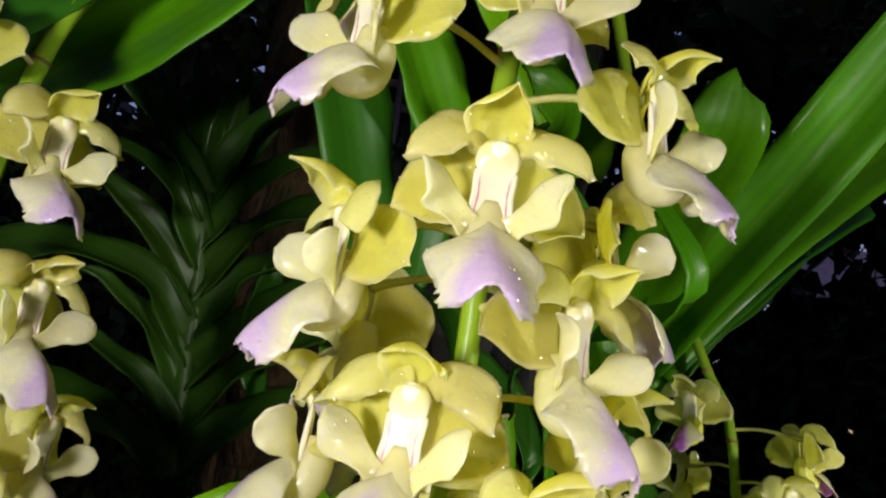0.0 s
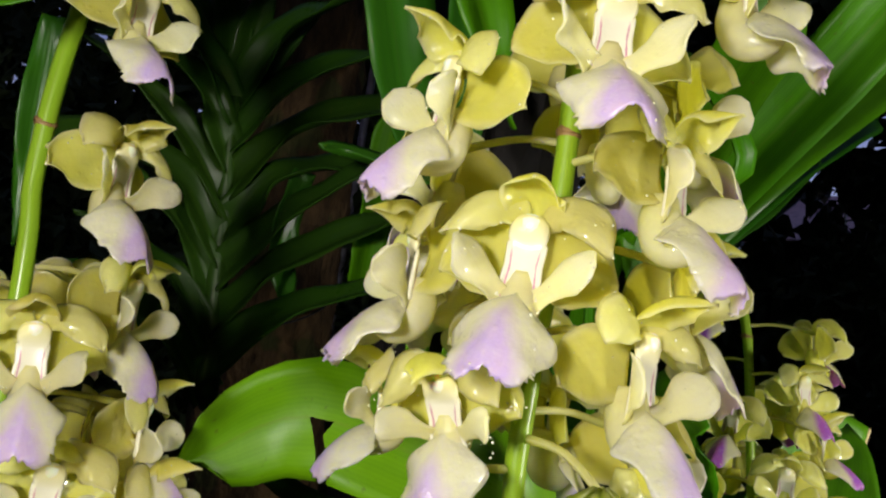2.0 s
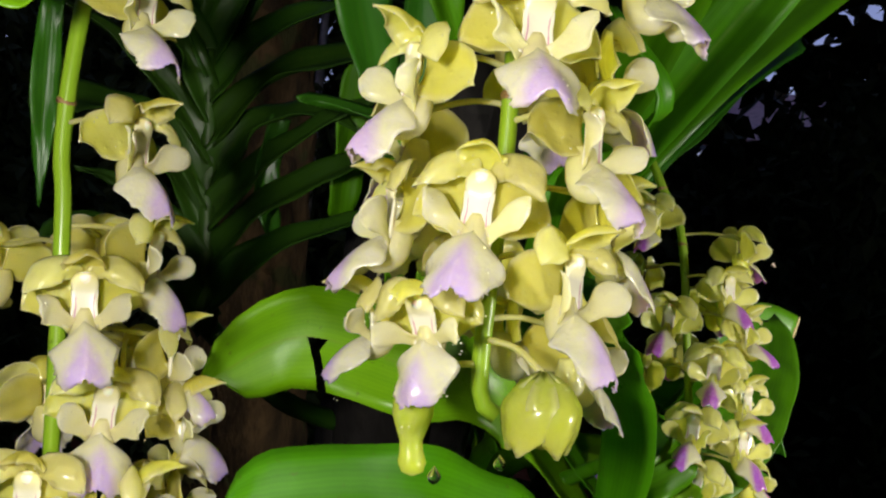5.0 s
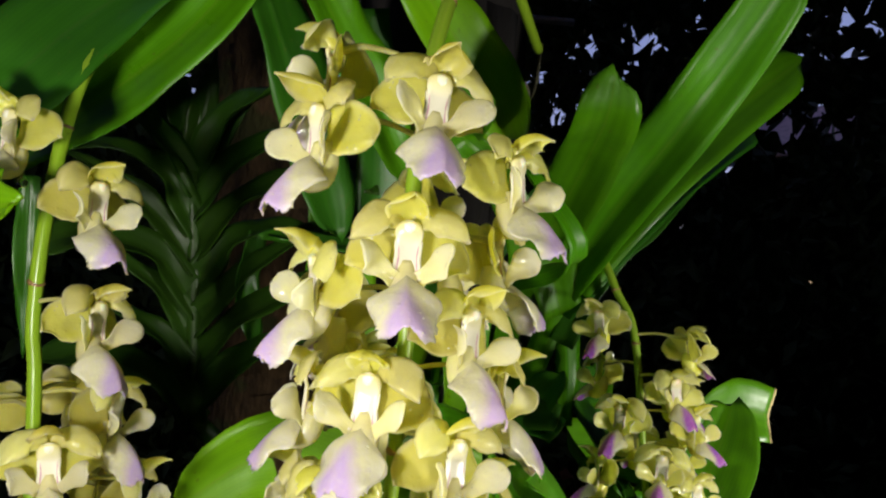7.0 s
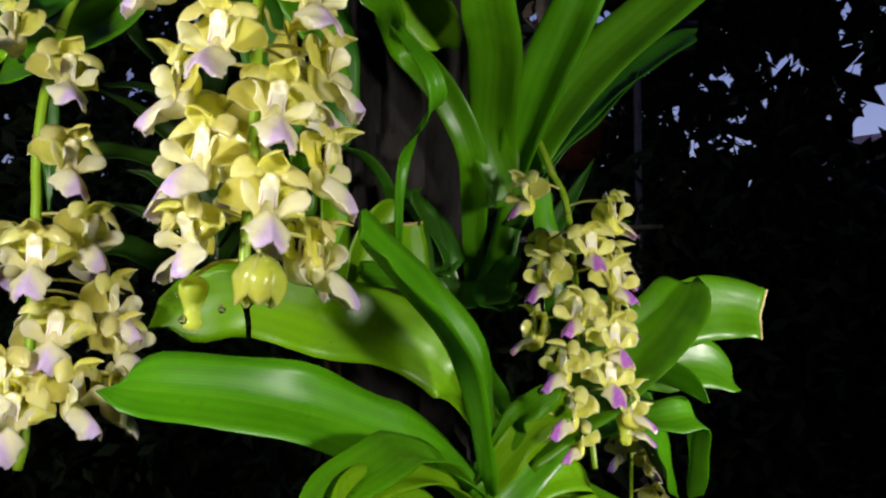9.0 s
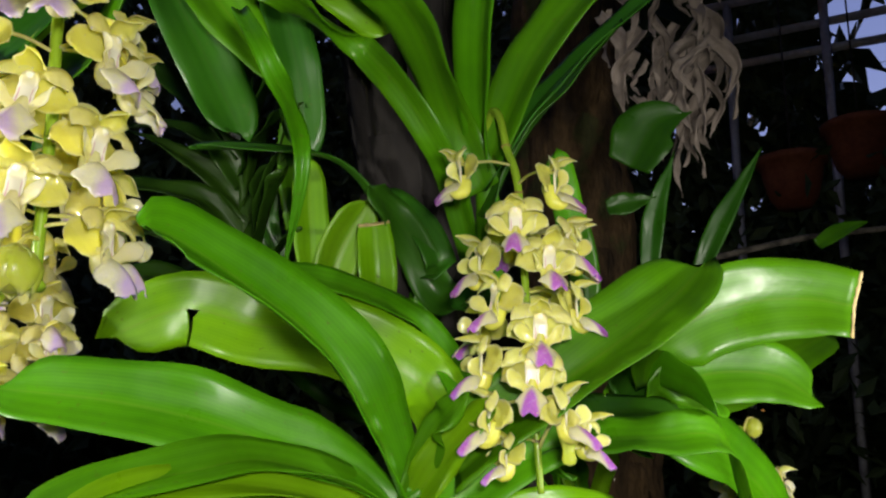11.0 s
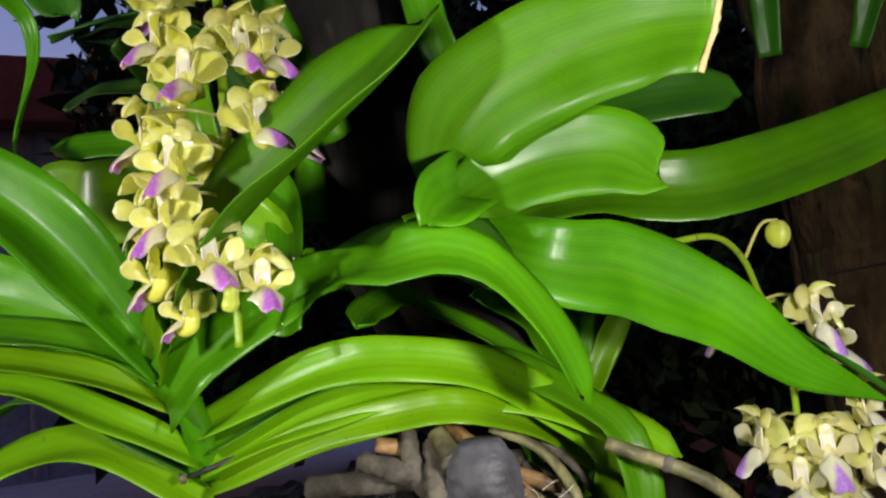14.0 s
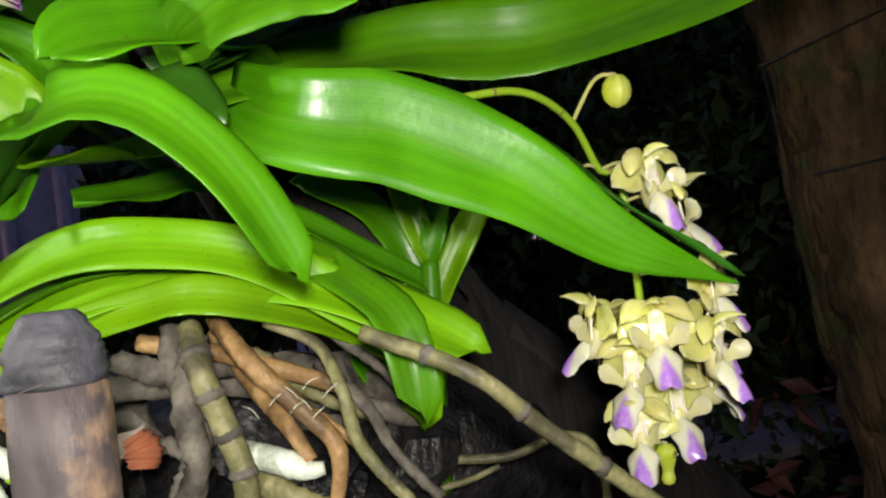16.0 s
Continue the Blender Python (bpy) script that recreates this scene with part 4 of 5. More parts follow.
# the fan beside it
fan_q = plant("broad-leaved green orchid fan with a cut leaf tip")
plant_stem(fan_q, [(0.0900, 0.4150, 1.2850), (0.1200, 0.4210, 1.2970), (0.1460, 0.4250, 1.3050)], 0.005, 0.004)
leaf(fan_q, [(0.1780, 0.4990, 1.3240), (0.1935, 0.4830, 1.3465), (0.2171, 0.4932, 1.3668), (0.2495, 0.5211, 1.3805), (0.2791, 0.5450, 1.3828), (0.3030, 0.5580, 1.3780)], 0.058, (0.68, -0.37, -0.01), LEAF, seed=17, keel=0.15, tip='cut', base=0.16)
leaf(fan_q, [(0.1180, 0.3680, 1.2700), (0.1460, 0.3740, 1.2960), (0.1730, 0.3850, 1.3190), (0.2090, 0.4190, 1.3540), (0.2260, 0.4420, 1.3760), (0.2390, 0.4600, 1.3970)], 0.054, (0.42, -0.70, 0.50), LEAF, seed=18, keel=0.75, normal_tip=(0.36, -0.70, 0.55), base=0.6)
leaf(fan_q, [(0.1850, 0.4960, 1.3170), (0.2005, 0.4911, 1.3252), (0.2295, 0.5130, 1.3343), (0.2571, 0.5340, 1.3322), (0.2780, 0.5430, 1.3170)], 0.044, (0.62, -0.40, 0.12), LEAF, seed=19, keel=0.2, base=0.2)
leaf(fan_q, [(0.1400, 0.5330, 1.3270), (0.1750, 0.5080, 1.3290), (0.2080, 0.4800, 1.3230), (0.2310, 0.4600, 1.3145), (0.2460, 0.4470, 1.3060)], 0.036, (0.34, 0.55, 0.60), LEAF, seed=20, keel=0.8, base=0.55, label='short folded leaf with a rounded tip')
leaf(fan_q, [(0.1500, 0.4250, 1.2850), (0.0931, 0.4695, 1.2949), (0.1429, 0.5057, 1.2919), (0.1722, 0.5239, 1.2777)], 0.03, (0.32, -0.15, 0.63), LEAF_LIGHT, seed=21)
leaf(fan_q, [(0.1580, 0.5126, 1.3105), (0.1954, 0.5256, 1.2932), (0.2040, 0.5473, 1.2865), (0.2064, 0.5762, 1.2814), (0.2160, 0.6234, 1.2581), (0.2261, 0.6715, 1.2222), (0.2377, 0.7236, 1.1980)], 0.052, (0.80, -0.27, 0.10), LEAF, seed=22, keel=0.18, tip='point', base=0.6)
# Added blade for the leaf's far half, with its shade put into the colour.
leaf(fan_q, [(0.1500, 0.5300, 1.3200), (0.1780, 0.5900, 1.3060), (0.1980, 0.6400, 1.2780), (0.2180, 0.6900, 1.2340), (0.2350, 0.7280, 1.2010)], 0.034, (0.30, 0.10, 0.90), LEAF_DARK, seed=122, keel=0.2, tip='point', base=0.6, label='far half of a broad leaf, coloured as shaded')
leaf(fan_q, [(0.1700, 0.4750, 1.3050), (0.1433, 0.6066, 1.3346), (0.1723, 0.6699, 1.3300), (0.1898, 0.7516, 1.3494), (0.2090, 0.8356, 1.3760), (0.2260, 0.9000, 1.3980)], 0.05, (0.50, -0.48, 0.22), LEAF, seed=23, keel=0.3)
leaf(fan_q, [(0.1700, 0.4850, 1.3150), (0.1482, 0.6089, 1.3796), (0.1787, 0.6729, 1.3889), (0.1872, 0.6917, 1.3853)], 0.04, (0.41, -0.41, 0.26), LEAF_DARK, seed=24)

# the small fan low behind
fan_v = plant("young orchid fan half hidden behind broad leaves")
plant_stem(fan_v, [(0.0510, 0.6301, 1.0719), (0.0538, 0.6390, 1.1853), (0.0545, 0.6413, 1.2219)], 0.010, 0.006)
leaf(fan_v, [(0.0538, 0.6390, 1.1853), (0.0470, 0.6225, 1.2390), (0.0567, 0.5928, 1.2647), (0.0642, 0.5575, 1.2772)], 0.024, (0.58, -0.15, 0.36), LEAF, seed=25)
leaf(fan_v, [(0.0545, 0.6413, 1.2219), (0.0519, 0.6352, 1.2448), (0.0496, 0.6295, 1.2714), (0.0480, 0.6259, 1.3014)], 0.02, (0.57, -0.19, 0.35), LEAF_LIGHT, seed=26)
leaf(fan_v, [(0.0538, 0.6390, 1.1853), (0.0597, 0.6545, 1.2166), (0.0654, 0.6695, 1.2443), (0.0713, 0.6850, 1.2756)], 0.02, (0.55, -0.24, 0.38), LEAF_LIGHT, seed=27)
leaf(fan_v, [(0.0545, 0.6413, 1.2219), (0.0566, 0.6471, 1.2434), (0.0496, 0.6570, 1.2692)], 0.018, (0.56, -0.22, 0.38), LEAF, seed=28)
leaf(fan_v, [(0.0538, 0.6390, 1.1853), (0.0446, 0.6160, 1.2103), (0.0334, 0.5878, 1.2359), (0.0260, 0.5691, 1.2530)], 0.026, (0.58, -0.14, 0.39), LEAF_DARK, seed=29)
leaf(fan_v, [(0.0510, 0.6301, 1.0719), (0.0495, 0.6266, 1.0871), (0.0622, 0.6049, 1.1338), (0.0827, 0.5755, 1.1756), (0.1048, 0.5500, 1.1971)], 0.02, (0.56, -0.17, 0.52), LEAF, seed=30)
leaf(fan_v, [(0.0538, 0.6390, 1.2053), (0.0700, 0.5173, 1.2754), (0.0963, 0.4747, 1.2755), (0.1539, 0.4437, 1.2656)], 0.022, (0.50, -0.01, 0.45), LEAF, seed=31)

# the fan above, from which the golden spike grows
fan_u = plant("upright orchid fan with long bright leaves on a tree trunk")
plant_stem(fan_u, [(0.0764, 0.4655, 1.3845), (0.0964, 0.4355, 1.4345), (0.1064, 0.4155, 1.4745)], 0.012, 0.007)
leaf(fan_u, [(0.0640, 0.4750, 1.3950), (0.0746, 0.4261, 1.4636), (0.0779, 0.3909, 1.4922), (0.0643, 0.3698, 1.5249), (0.0477, 0.3602, 1.5470), (0.0330, 0.3580, 1.5630), (0.0417, 0.2850, 1.5605), (0.0252, 0.2604, 1.5651)], 0.024, (0.08, -0.85, -0.17), LEAF, seed=32, keel=0.3)
leaf(fan_u, [(0.1064, 0.4155, 1.4545), (0.0944, 0.3940, 1.5015), (0.1065, 0.3391, 1.5413), (0.1098, 0.2866, 1.5575), (0.1113, 0.2733, 1.5789)], 0.04, (-0.01, -0.81, -0.11), LEAF, seed=33, keel=0.2)
leaf(fan_u, [(0.1064, 0.4155, 1.4745), (0.1302, 0.3741, 1.5188), (0.1647, 0.3294, 1.5705), (0.1903, 0.3057, 1.6113), (0.2069, 0.2828, 1.6410)], 0.04, (-0.08, -0.65, 0.05), LEAF, seed=34, keel=0.4)
leaf(fan_u, [(0.1114, 0.4155, 1.4745), (0.1531, 0.4040, 1.5356), (0.2055, 0.4111, 1.5880), (0.2686, 0.4190, 1.6402)], 0.044, (-0.12, -0.70, 0.00), LEAF, seed=35, keel=0.3)
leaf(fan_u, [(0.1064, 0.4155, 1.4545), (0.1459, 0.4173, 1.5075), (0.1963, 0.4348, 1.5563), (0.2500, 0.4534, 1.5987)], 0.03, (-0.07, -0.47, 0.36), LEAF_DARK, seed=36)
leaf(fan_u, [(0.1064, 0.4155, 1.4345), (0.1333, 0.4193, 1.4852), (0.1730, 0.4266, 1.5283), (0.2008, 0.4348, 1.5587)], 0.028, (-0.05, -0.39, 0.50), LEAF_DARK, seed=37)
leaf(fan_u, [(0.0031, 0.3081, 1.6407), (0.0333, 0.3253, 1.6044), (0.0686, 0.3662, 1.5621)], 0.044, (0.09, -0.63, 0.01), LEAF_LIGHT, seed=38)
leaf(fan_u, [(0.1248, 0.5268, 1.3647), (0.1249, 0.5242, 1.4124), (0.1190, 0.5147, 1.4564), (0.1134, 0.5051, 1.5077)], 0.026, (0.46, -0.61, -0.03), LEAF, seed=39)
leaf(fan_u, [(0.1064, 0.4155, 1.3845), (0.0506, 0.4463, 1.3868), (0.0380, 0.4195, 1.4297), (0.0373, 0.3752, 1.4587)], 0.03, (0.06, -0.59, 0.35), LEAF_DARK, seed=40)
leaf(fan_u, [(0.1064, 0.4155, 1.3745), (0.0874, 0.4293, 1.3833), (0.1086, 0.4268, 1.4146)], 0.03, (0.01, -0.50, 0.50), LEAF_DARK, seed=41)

# hanging and cut leaves on the trunk
fan_h = plant("old orchid fan with hanging and cut leaves on the trunk")
plant_stem(fan_h, [(0.0145, 0.4640, 1.3394), (0.0145, 0.4640, 1.3994), (0.0234, 0.4563, 1.4485)], 0.012, 0.007)
# The darker green on the hanging leaves stands for shadow behind the spikes.
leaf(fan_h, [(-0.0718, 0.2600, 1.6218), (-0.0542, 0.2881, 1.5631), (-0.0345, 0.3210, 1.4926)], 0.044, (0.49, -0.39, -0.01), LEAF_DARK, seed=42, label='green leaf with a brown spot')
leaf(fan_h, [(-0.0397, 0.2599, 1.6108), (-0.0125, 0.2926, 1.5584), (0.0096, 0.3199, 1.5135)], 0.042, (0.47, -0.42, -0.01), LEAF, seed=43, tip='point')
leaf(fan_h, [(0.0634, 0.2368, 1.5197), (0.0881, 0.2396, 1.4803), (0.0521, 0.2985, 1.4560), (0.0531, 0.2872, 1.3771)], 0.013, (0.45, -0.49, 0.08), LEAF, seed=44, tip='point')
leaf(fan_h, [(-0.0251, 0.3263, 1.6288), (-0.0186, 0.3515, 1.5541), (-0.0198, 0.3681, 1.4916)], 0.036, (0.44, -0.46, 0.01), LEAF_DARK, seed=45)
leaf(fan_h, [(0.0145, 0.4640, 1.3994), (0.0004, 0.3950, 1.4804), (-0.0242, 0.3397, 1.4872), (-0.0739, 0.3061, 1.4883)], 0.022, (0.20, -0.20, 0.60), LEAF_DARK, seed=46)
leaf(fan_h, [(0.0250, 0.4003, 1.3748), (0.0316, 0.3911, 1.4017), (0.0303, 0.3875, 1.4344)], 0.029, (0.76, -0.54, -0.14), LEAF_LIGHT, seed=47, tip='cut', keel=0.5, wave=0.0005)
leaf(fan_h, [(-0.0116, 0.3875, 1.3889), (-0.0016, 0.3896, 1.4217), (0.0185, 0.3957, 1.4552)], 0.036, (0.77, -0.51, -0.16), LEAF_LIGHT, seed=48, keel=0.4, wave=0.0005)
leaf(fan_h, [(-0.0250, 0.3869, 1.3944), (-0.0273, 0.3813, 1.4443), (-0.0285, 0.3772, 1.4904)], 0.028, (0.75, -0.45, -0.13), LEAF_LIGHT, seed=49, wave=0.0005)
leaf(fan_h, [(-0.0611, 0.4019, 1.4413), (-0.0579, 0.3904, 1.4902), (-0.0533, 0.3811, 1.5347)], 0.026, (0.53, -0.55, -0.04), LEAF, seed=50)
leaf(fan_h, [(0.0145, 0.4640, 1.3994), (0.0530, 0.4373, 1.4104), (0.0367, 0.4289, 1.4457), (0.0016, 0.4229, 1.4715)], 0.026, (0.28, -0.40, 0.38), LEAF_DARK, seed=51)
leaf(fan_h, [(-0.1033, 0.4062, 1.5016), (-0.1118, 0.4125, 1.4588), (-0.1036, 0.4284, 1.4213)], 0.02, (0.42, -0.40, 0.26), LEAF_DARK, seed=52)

# the plant behind the first spikes
fan_b = plant("orchid fan with many narrow leaves, shade put into their green")
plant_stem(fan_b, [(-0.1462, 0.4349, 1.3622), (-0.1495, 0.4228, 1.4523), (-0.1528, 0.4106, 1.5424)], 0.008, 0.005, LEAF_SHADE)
# These leaves are coloured dark to stand for the weak light back here.
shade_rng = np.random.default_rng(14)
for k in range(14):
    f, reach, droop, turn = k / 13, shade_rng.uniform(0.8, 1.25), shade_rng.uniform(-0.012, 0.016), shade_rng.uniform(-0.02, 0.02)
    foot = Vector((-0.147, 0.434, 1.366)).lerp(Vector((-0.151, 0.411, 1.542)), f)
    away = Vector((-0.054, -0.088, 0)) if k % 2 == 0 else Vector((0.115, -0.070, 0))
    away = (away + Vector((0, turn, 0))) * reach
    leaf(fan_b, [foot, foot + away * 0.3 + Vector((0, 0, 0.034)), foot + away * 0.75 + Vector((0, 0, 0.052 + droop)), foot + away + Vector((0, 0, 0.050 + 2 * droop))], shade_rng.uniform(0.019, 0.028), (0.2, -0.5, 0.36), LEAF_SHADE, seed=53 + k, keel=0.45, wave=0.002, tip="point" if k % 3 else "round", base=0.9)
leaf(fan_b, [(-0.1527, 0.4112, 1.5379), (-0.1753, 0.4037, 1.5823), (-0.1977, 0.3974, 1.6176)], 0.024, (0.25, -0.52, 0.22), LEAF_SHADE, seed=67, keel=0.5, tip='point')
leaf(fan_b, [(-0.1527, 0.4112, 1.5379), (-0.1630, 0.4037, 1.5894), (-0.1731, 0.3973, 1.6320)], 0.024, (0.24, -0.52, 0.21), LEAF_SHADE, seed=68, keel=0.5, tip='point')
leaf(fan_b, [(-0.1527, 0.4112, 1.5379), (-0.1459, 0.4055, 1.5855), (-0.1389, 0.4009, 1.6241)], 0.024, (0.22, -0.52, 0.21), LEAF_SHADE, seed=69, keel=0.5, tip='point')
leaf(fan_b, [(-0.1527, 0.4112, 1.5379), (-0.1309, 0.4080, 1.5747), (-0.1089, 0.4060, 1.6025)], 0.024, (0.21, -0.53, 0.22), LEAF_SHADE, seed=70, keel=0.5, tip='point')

# the plant of the side spike
fan_l = plant("large green orchid leaves overhanging the flower spikes")
leaf(fan_l, [(-0.0638, 0.2522, 1.6437), (-0.0937, 0.2560, 1.5982), (-0.1307, 0.2579, 1.5628), (-0.1598, 0.2397, 1.5307), (-0.1918, 0.2207, 1.5037)], 0.045, (0.22, -0.41, 0.32), LEAF, seed=71)
leaf(fan_l, [(-0.0365, 0.2532, 1.6514), (-0.1284, 0.2337, 1.5940), (-0.1611, 0.1983, 1.5372), (-0.1822, 0.1799, 1.5113)], 0.05, (0.27, -0.39, 0.34), LEAF_DARK, seed=72)
leaf(fan_l, [(-0.1691, 0.2421, 1.5075), (-0.1708, 0.2472, 1.4682), (-0.1711, 0.2532, 1.4223)], 0.012, (0.43, -0.66, 0.06), LEAF_DARK, seed=73, tip='point')
leaf(fan_l, [(-0.1496, 0.1547, 1.4909), (-0.1362, 0.1569, 1.4822), (-0.1244, 0.1575, 1.4839)], 0.03, (0.34, -0.47, 0.25), LEAF_LIGHT, seed=74)
leaf(fan_l, [(-0.0779, 0.2886, 1.6663), (-0.0948, 0.2500, 1.6427), (-0.1394, 0.2473, 1.6377)], 0.05, (0.18, -0.40, 0.25), LEAF, seed=75)
plant_stem(fan_l, [(-0.050, 0.253, 1.648), (0.000, 0.350, 1.715), (0.014, 0.440, 1.750)], 0.010, 0.012)
plant_stem(fan_h, [(-0.050, 0.270, 1.630), (-0.020, 0.320, 1.650), (0.010, 0.430, 1.710)], 0.009, 0.011)
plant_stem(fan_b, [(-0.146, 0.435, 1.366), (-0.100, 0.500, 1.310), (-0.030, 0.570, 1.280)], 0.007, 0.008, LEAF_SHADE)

# ---- driftwood, roots and the stake ----


def rod(name, label, category, points, radii, mat, knobs=0.08, seed=0, group="", seg=12):
    t = tube(points, radii, seg, 9 * len(points), knobs, seed)
    return tagged(new(name, mesh(name, t[0], t[1], mat, t[2])), label, category, group)


def cane(label, points, radii, rings, seed):
    """A cane with a dry ring at each joint."""
    whole = thing("orchid_cane", label, "cane", "orchid canes")
    t = tube(points, radii, 14, 12 * len(points), 0.05, seed)
    part("shaft", mesh("shaft", t[0], t[1], ROOT_PALE, t[2]), whole)
    line = smooth_line(points, 200)
    for f in rings:
        k = int(f * 190)
        a, d = Vector(line[k]), (Vector(line[k + 4]) - Vector(line[k])).normalized()
        r = float(np.interp(f, np.linspace(0, 1, len(radii)), radii))
        ring = tube([a - d * 0.0022, a - d * 0.0006, a + d * 0.0008, a + d * 0.003], [0.95 * r, 1.16 * r, 1.2 * r, 0.98 * r], 14, 10, 0.06, k)
        part("joint", mesh("joint", ring[0], ring[1], ROOT_GREY, ring[2]), whole, "dry grey ring at a cane joint")
    return whole


stake = thing("wooden_stake", "weathered wooden stake with a blackened top", "stake")
t = tube([(0.2891, 0.4370, 0.0000), (0.2881, 0.4385, 0.4000), (0.2871, 0.4400, 0.8000), (0.2851, 0.4430, 1.2067)], [0.022, 0.0205, 0.0185, 0.0132], 18, 60, 0.04, 9)
part("shaft", mesh("shaft", t[0], t[1], WOOD, t[2]), stake)
t = tube([(0.2851, 0.4430, 1.2047), (0.2851, 0.4430, 1.2167), (0.2851, 0.4430, 1.2217), (0.2851, 0.4430, 1.2247)], [0.0137, 0.0134, 0.0116, 0.007], 18, 16, 0.06, 10)
part("charred_top", mesh("charred_top", t[0], t[1], CHAR, t[2]), stake, "blackened rounded top of the stake")
rod("root", "tan aerial root bending over wet driftwood", "root", [(0.1322, 0.4970, 1.2089), (0.1688, 0.5077, 1.1887), (0.1771, 0.5286, 1.1631), (0.1820, 0.5407, 1.1438), (0.1801, 0.5353, 1.1113)], [0.0042, 0.0048, 0.0046, 0.0042, 0.003], ROOT, 0.08, 76, "roots on the driftwood", 12)
rod("root", "short tan aerial root with a blunt tip", "root", [(0.1116, 0.4989, 1.1989), (0.1385, 0.5125, 1.1738), (0.1640, 0.5224, 1.1556), (0.1775, 0.5291, 1.1414)], [0.0045, 0.005, 0.0047, 0.003], ROOT, 0.08, 77, "roots on the driftwood", 12)
rod("root", "pale thin aerial root hanging in a curve", "root", [(0.1416, 0.5209, 1.2032), (0.1602, 0.5406, 1.1905), (0.1835, 0.5449, 1.1713), (0.1858, 0.5503, 1.1451), (0.1931, 0.5687, 1.1174)], [0.0028, 0.003, 0.003, 0.0032, 0.003], ROOT_PALE, 0.08, 78, "roots on the driftwood", 12)
rod("root", "grey knotty root beside a green cane", "root", [(0.1246, 0.4773, 1.2058), (0.1354, 0.4772, 1.1849), (0.1395, 0.4873, 1.1621), (0.1479, 0.4811, 1.1463), (0.1542, 0.4695, 1.1220)], [0.005, 0.0065, 0.005, 0.0055, 0.006], ROOT_GREY, 0.16, 79, "roots on the driftwood", 12)
cane("olive green jointed orchid cane over the driftwood", [(0.1491, 0.4852, 1.2061), (0.1713, 0.4867, 1.1874), (0.1744, 0.4942, 1.1617), (0.1765, 0.4994, 1.1413), (0.1765, 0.4988, 1.1191)], [0.0055, 0.006, 0.0058, 0.0055, 0.005], (0.22, 0.42, 0.62, 0.8), 80)
rod("root", "pale green root with a white growing tip", "root", [(0.1457, 0.5029, 1.1440), (0.1667, 0.5152, 1.1419), (0.1767, 0.5270, 1.1373), (0.1794, 0.5341, 1.1375)], [0.0058, 0.0062, 0.0062, 0.003], ROOT_TIP, 0.05, 81, "roots on the driftwood", 12)
rod("branch", "horizontal tan branch under the leaves", "branch", [(0.0752, 0.4330, 1.1735), (0.0980, 0.4638, 1.1756), (0.1045, 0.5078, 1.1702), (0.1180, 0.5694, 1.1490), (0.1216, 0.6058, 1.1365)], [0.0075, 0.007, 0.0065, 0.006, 0.006], ROOT_GREY, 0.1, 82, "", 12)
cane("long straight tan cane running down from the leaves", [(0.2073, 0.5510, 1.1978), (0.2373, 0.5860, 1.1778), (0.2379, 0.6146, 1.1510), (0.2470, 0.6645, 1.1063), (0.2578, 0.7456, 1.0269)], [0.0036, 0.0037, 0.0039, 0.0042, 0.0044], (0.12, 0.3, 0.47, 0.7), 83)
rod("root", "thin olive root arching down", "root", [(0.0888, 0.6175, 1.1032), (0.1048, 0.6584, 1.1006), (0.1163, 0.6878, 1.1092), (0.1234, 0.7058, 1.1008), (0.1255, 0.7106, 1.0690), (0.1250, 0.7089, 1.0427)], [0.0028, 0.0028, 0.0028, 0.0028, 0.0026, 0.0024], ROOT_PALE, 0.08, 84, "roots on the driftwood", 12)
rod("root", "thin green root branching sideways", "root", [(0.0894, 0.6188, 1.0861), (0.0958, 0.6350, 1.0892), (0.1028, 0.6530, 1.0955)], [0.0022, 0.002, 0.0016], ROOT_PALE, 0.08, 85, "roots on the driftwood", 12)
rod("root", "wavy cream root at the base of the fan", "root", [(0.0161, 0.3323, 1.2053), (0.0308, 0.3501, 1.1954), (0.0563, 0.3645, 1.1946), (0.0808, 0.3625, 1.1919)], [0.0028, 0.0026, 0.0026, 0.0024], ROOT_PALE, 0.08, 86, "roots on the driftwood", 12)
rod("root", "tan root crossing below the leaves", "root", [(0.1145, 0.4629, 1.1998), (0.1344, 0.5022, 1.1889), (0.1621, 0.5511, 1.1688)], [0.0045, 0.0045, 0.004], ROOT, 0.08, 87, "roots on the driftwood", 12)
rod("root", "knotty grey root crossing wet driftwood", "root", [(0.1150, 0.4526, 1.1922), (0.1334, 0.4723, 1.1855), (0.1235, 0.5015, 1.1823), (0.1114, 0.5256, 1.1800)], [0.0055, 0.006324999999999999, 0.0049499999999999995, 0.0055], ROOT_GREY, 0.2, 88, "roots on the driftwood", 12)
rod("root", "thin brown root between charcoal pieces", "root", [(0.1257, 0.4521, 1.1502), (0.1331, 0.4710, 1.1506), (0.1501, 0.4866, 1.1404)], [0.004, 0.0046, 0.0036000000000000003, 0.004], ROOT_GREY, 0.2, 89, "roots on the driftwood", 12)
rod("root", "knotty grey root crossing wet driftwood", "root", [(0.1394, 0.4876, 1.1998), (0.1579, 0.4797, 1.1717), (0.1693, 0.4810, 1.1460), (0.1656, 0.4710, 1.1225)], [0.0062, 0.007129999999999999, 0.00558, 0.0062], ROOT_GREY, 0.2, 90, "roots on the driftwood", 12)
rod("root", "thin brown root between charcoal pieces", "root", [(0.1300, 0.5456, 1.1786), (0.1484, 0.5647, 1.1546), (0.1623, 0.5725, 1.1331), (0.1695, 0.5905, 1.1087)], [0.003, 0.00345, 0.0027, 0.003], ROOT_GREY, 0.2, 91, "roots on the driftwood", 12)
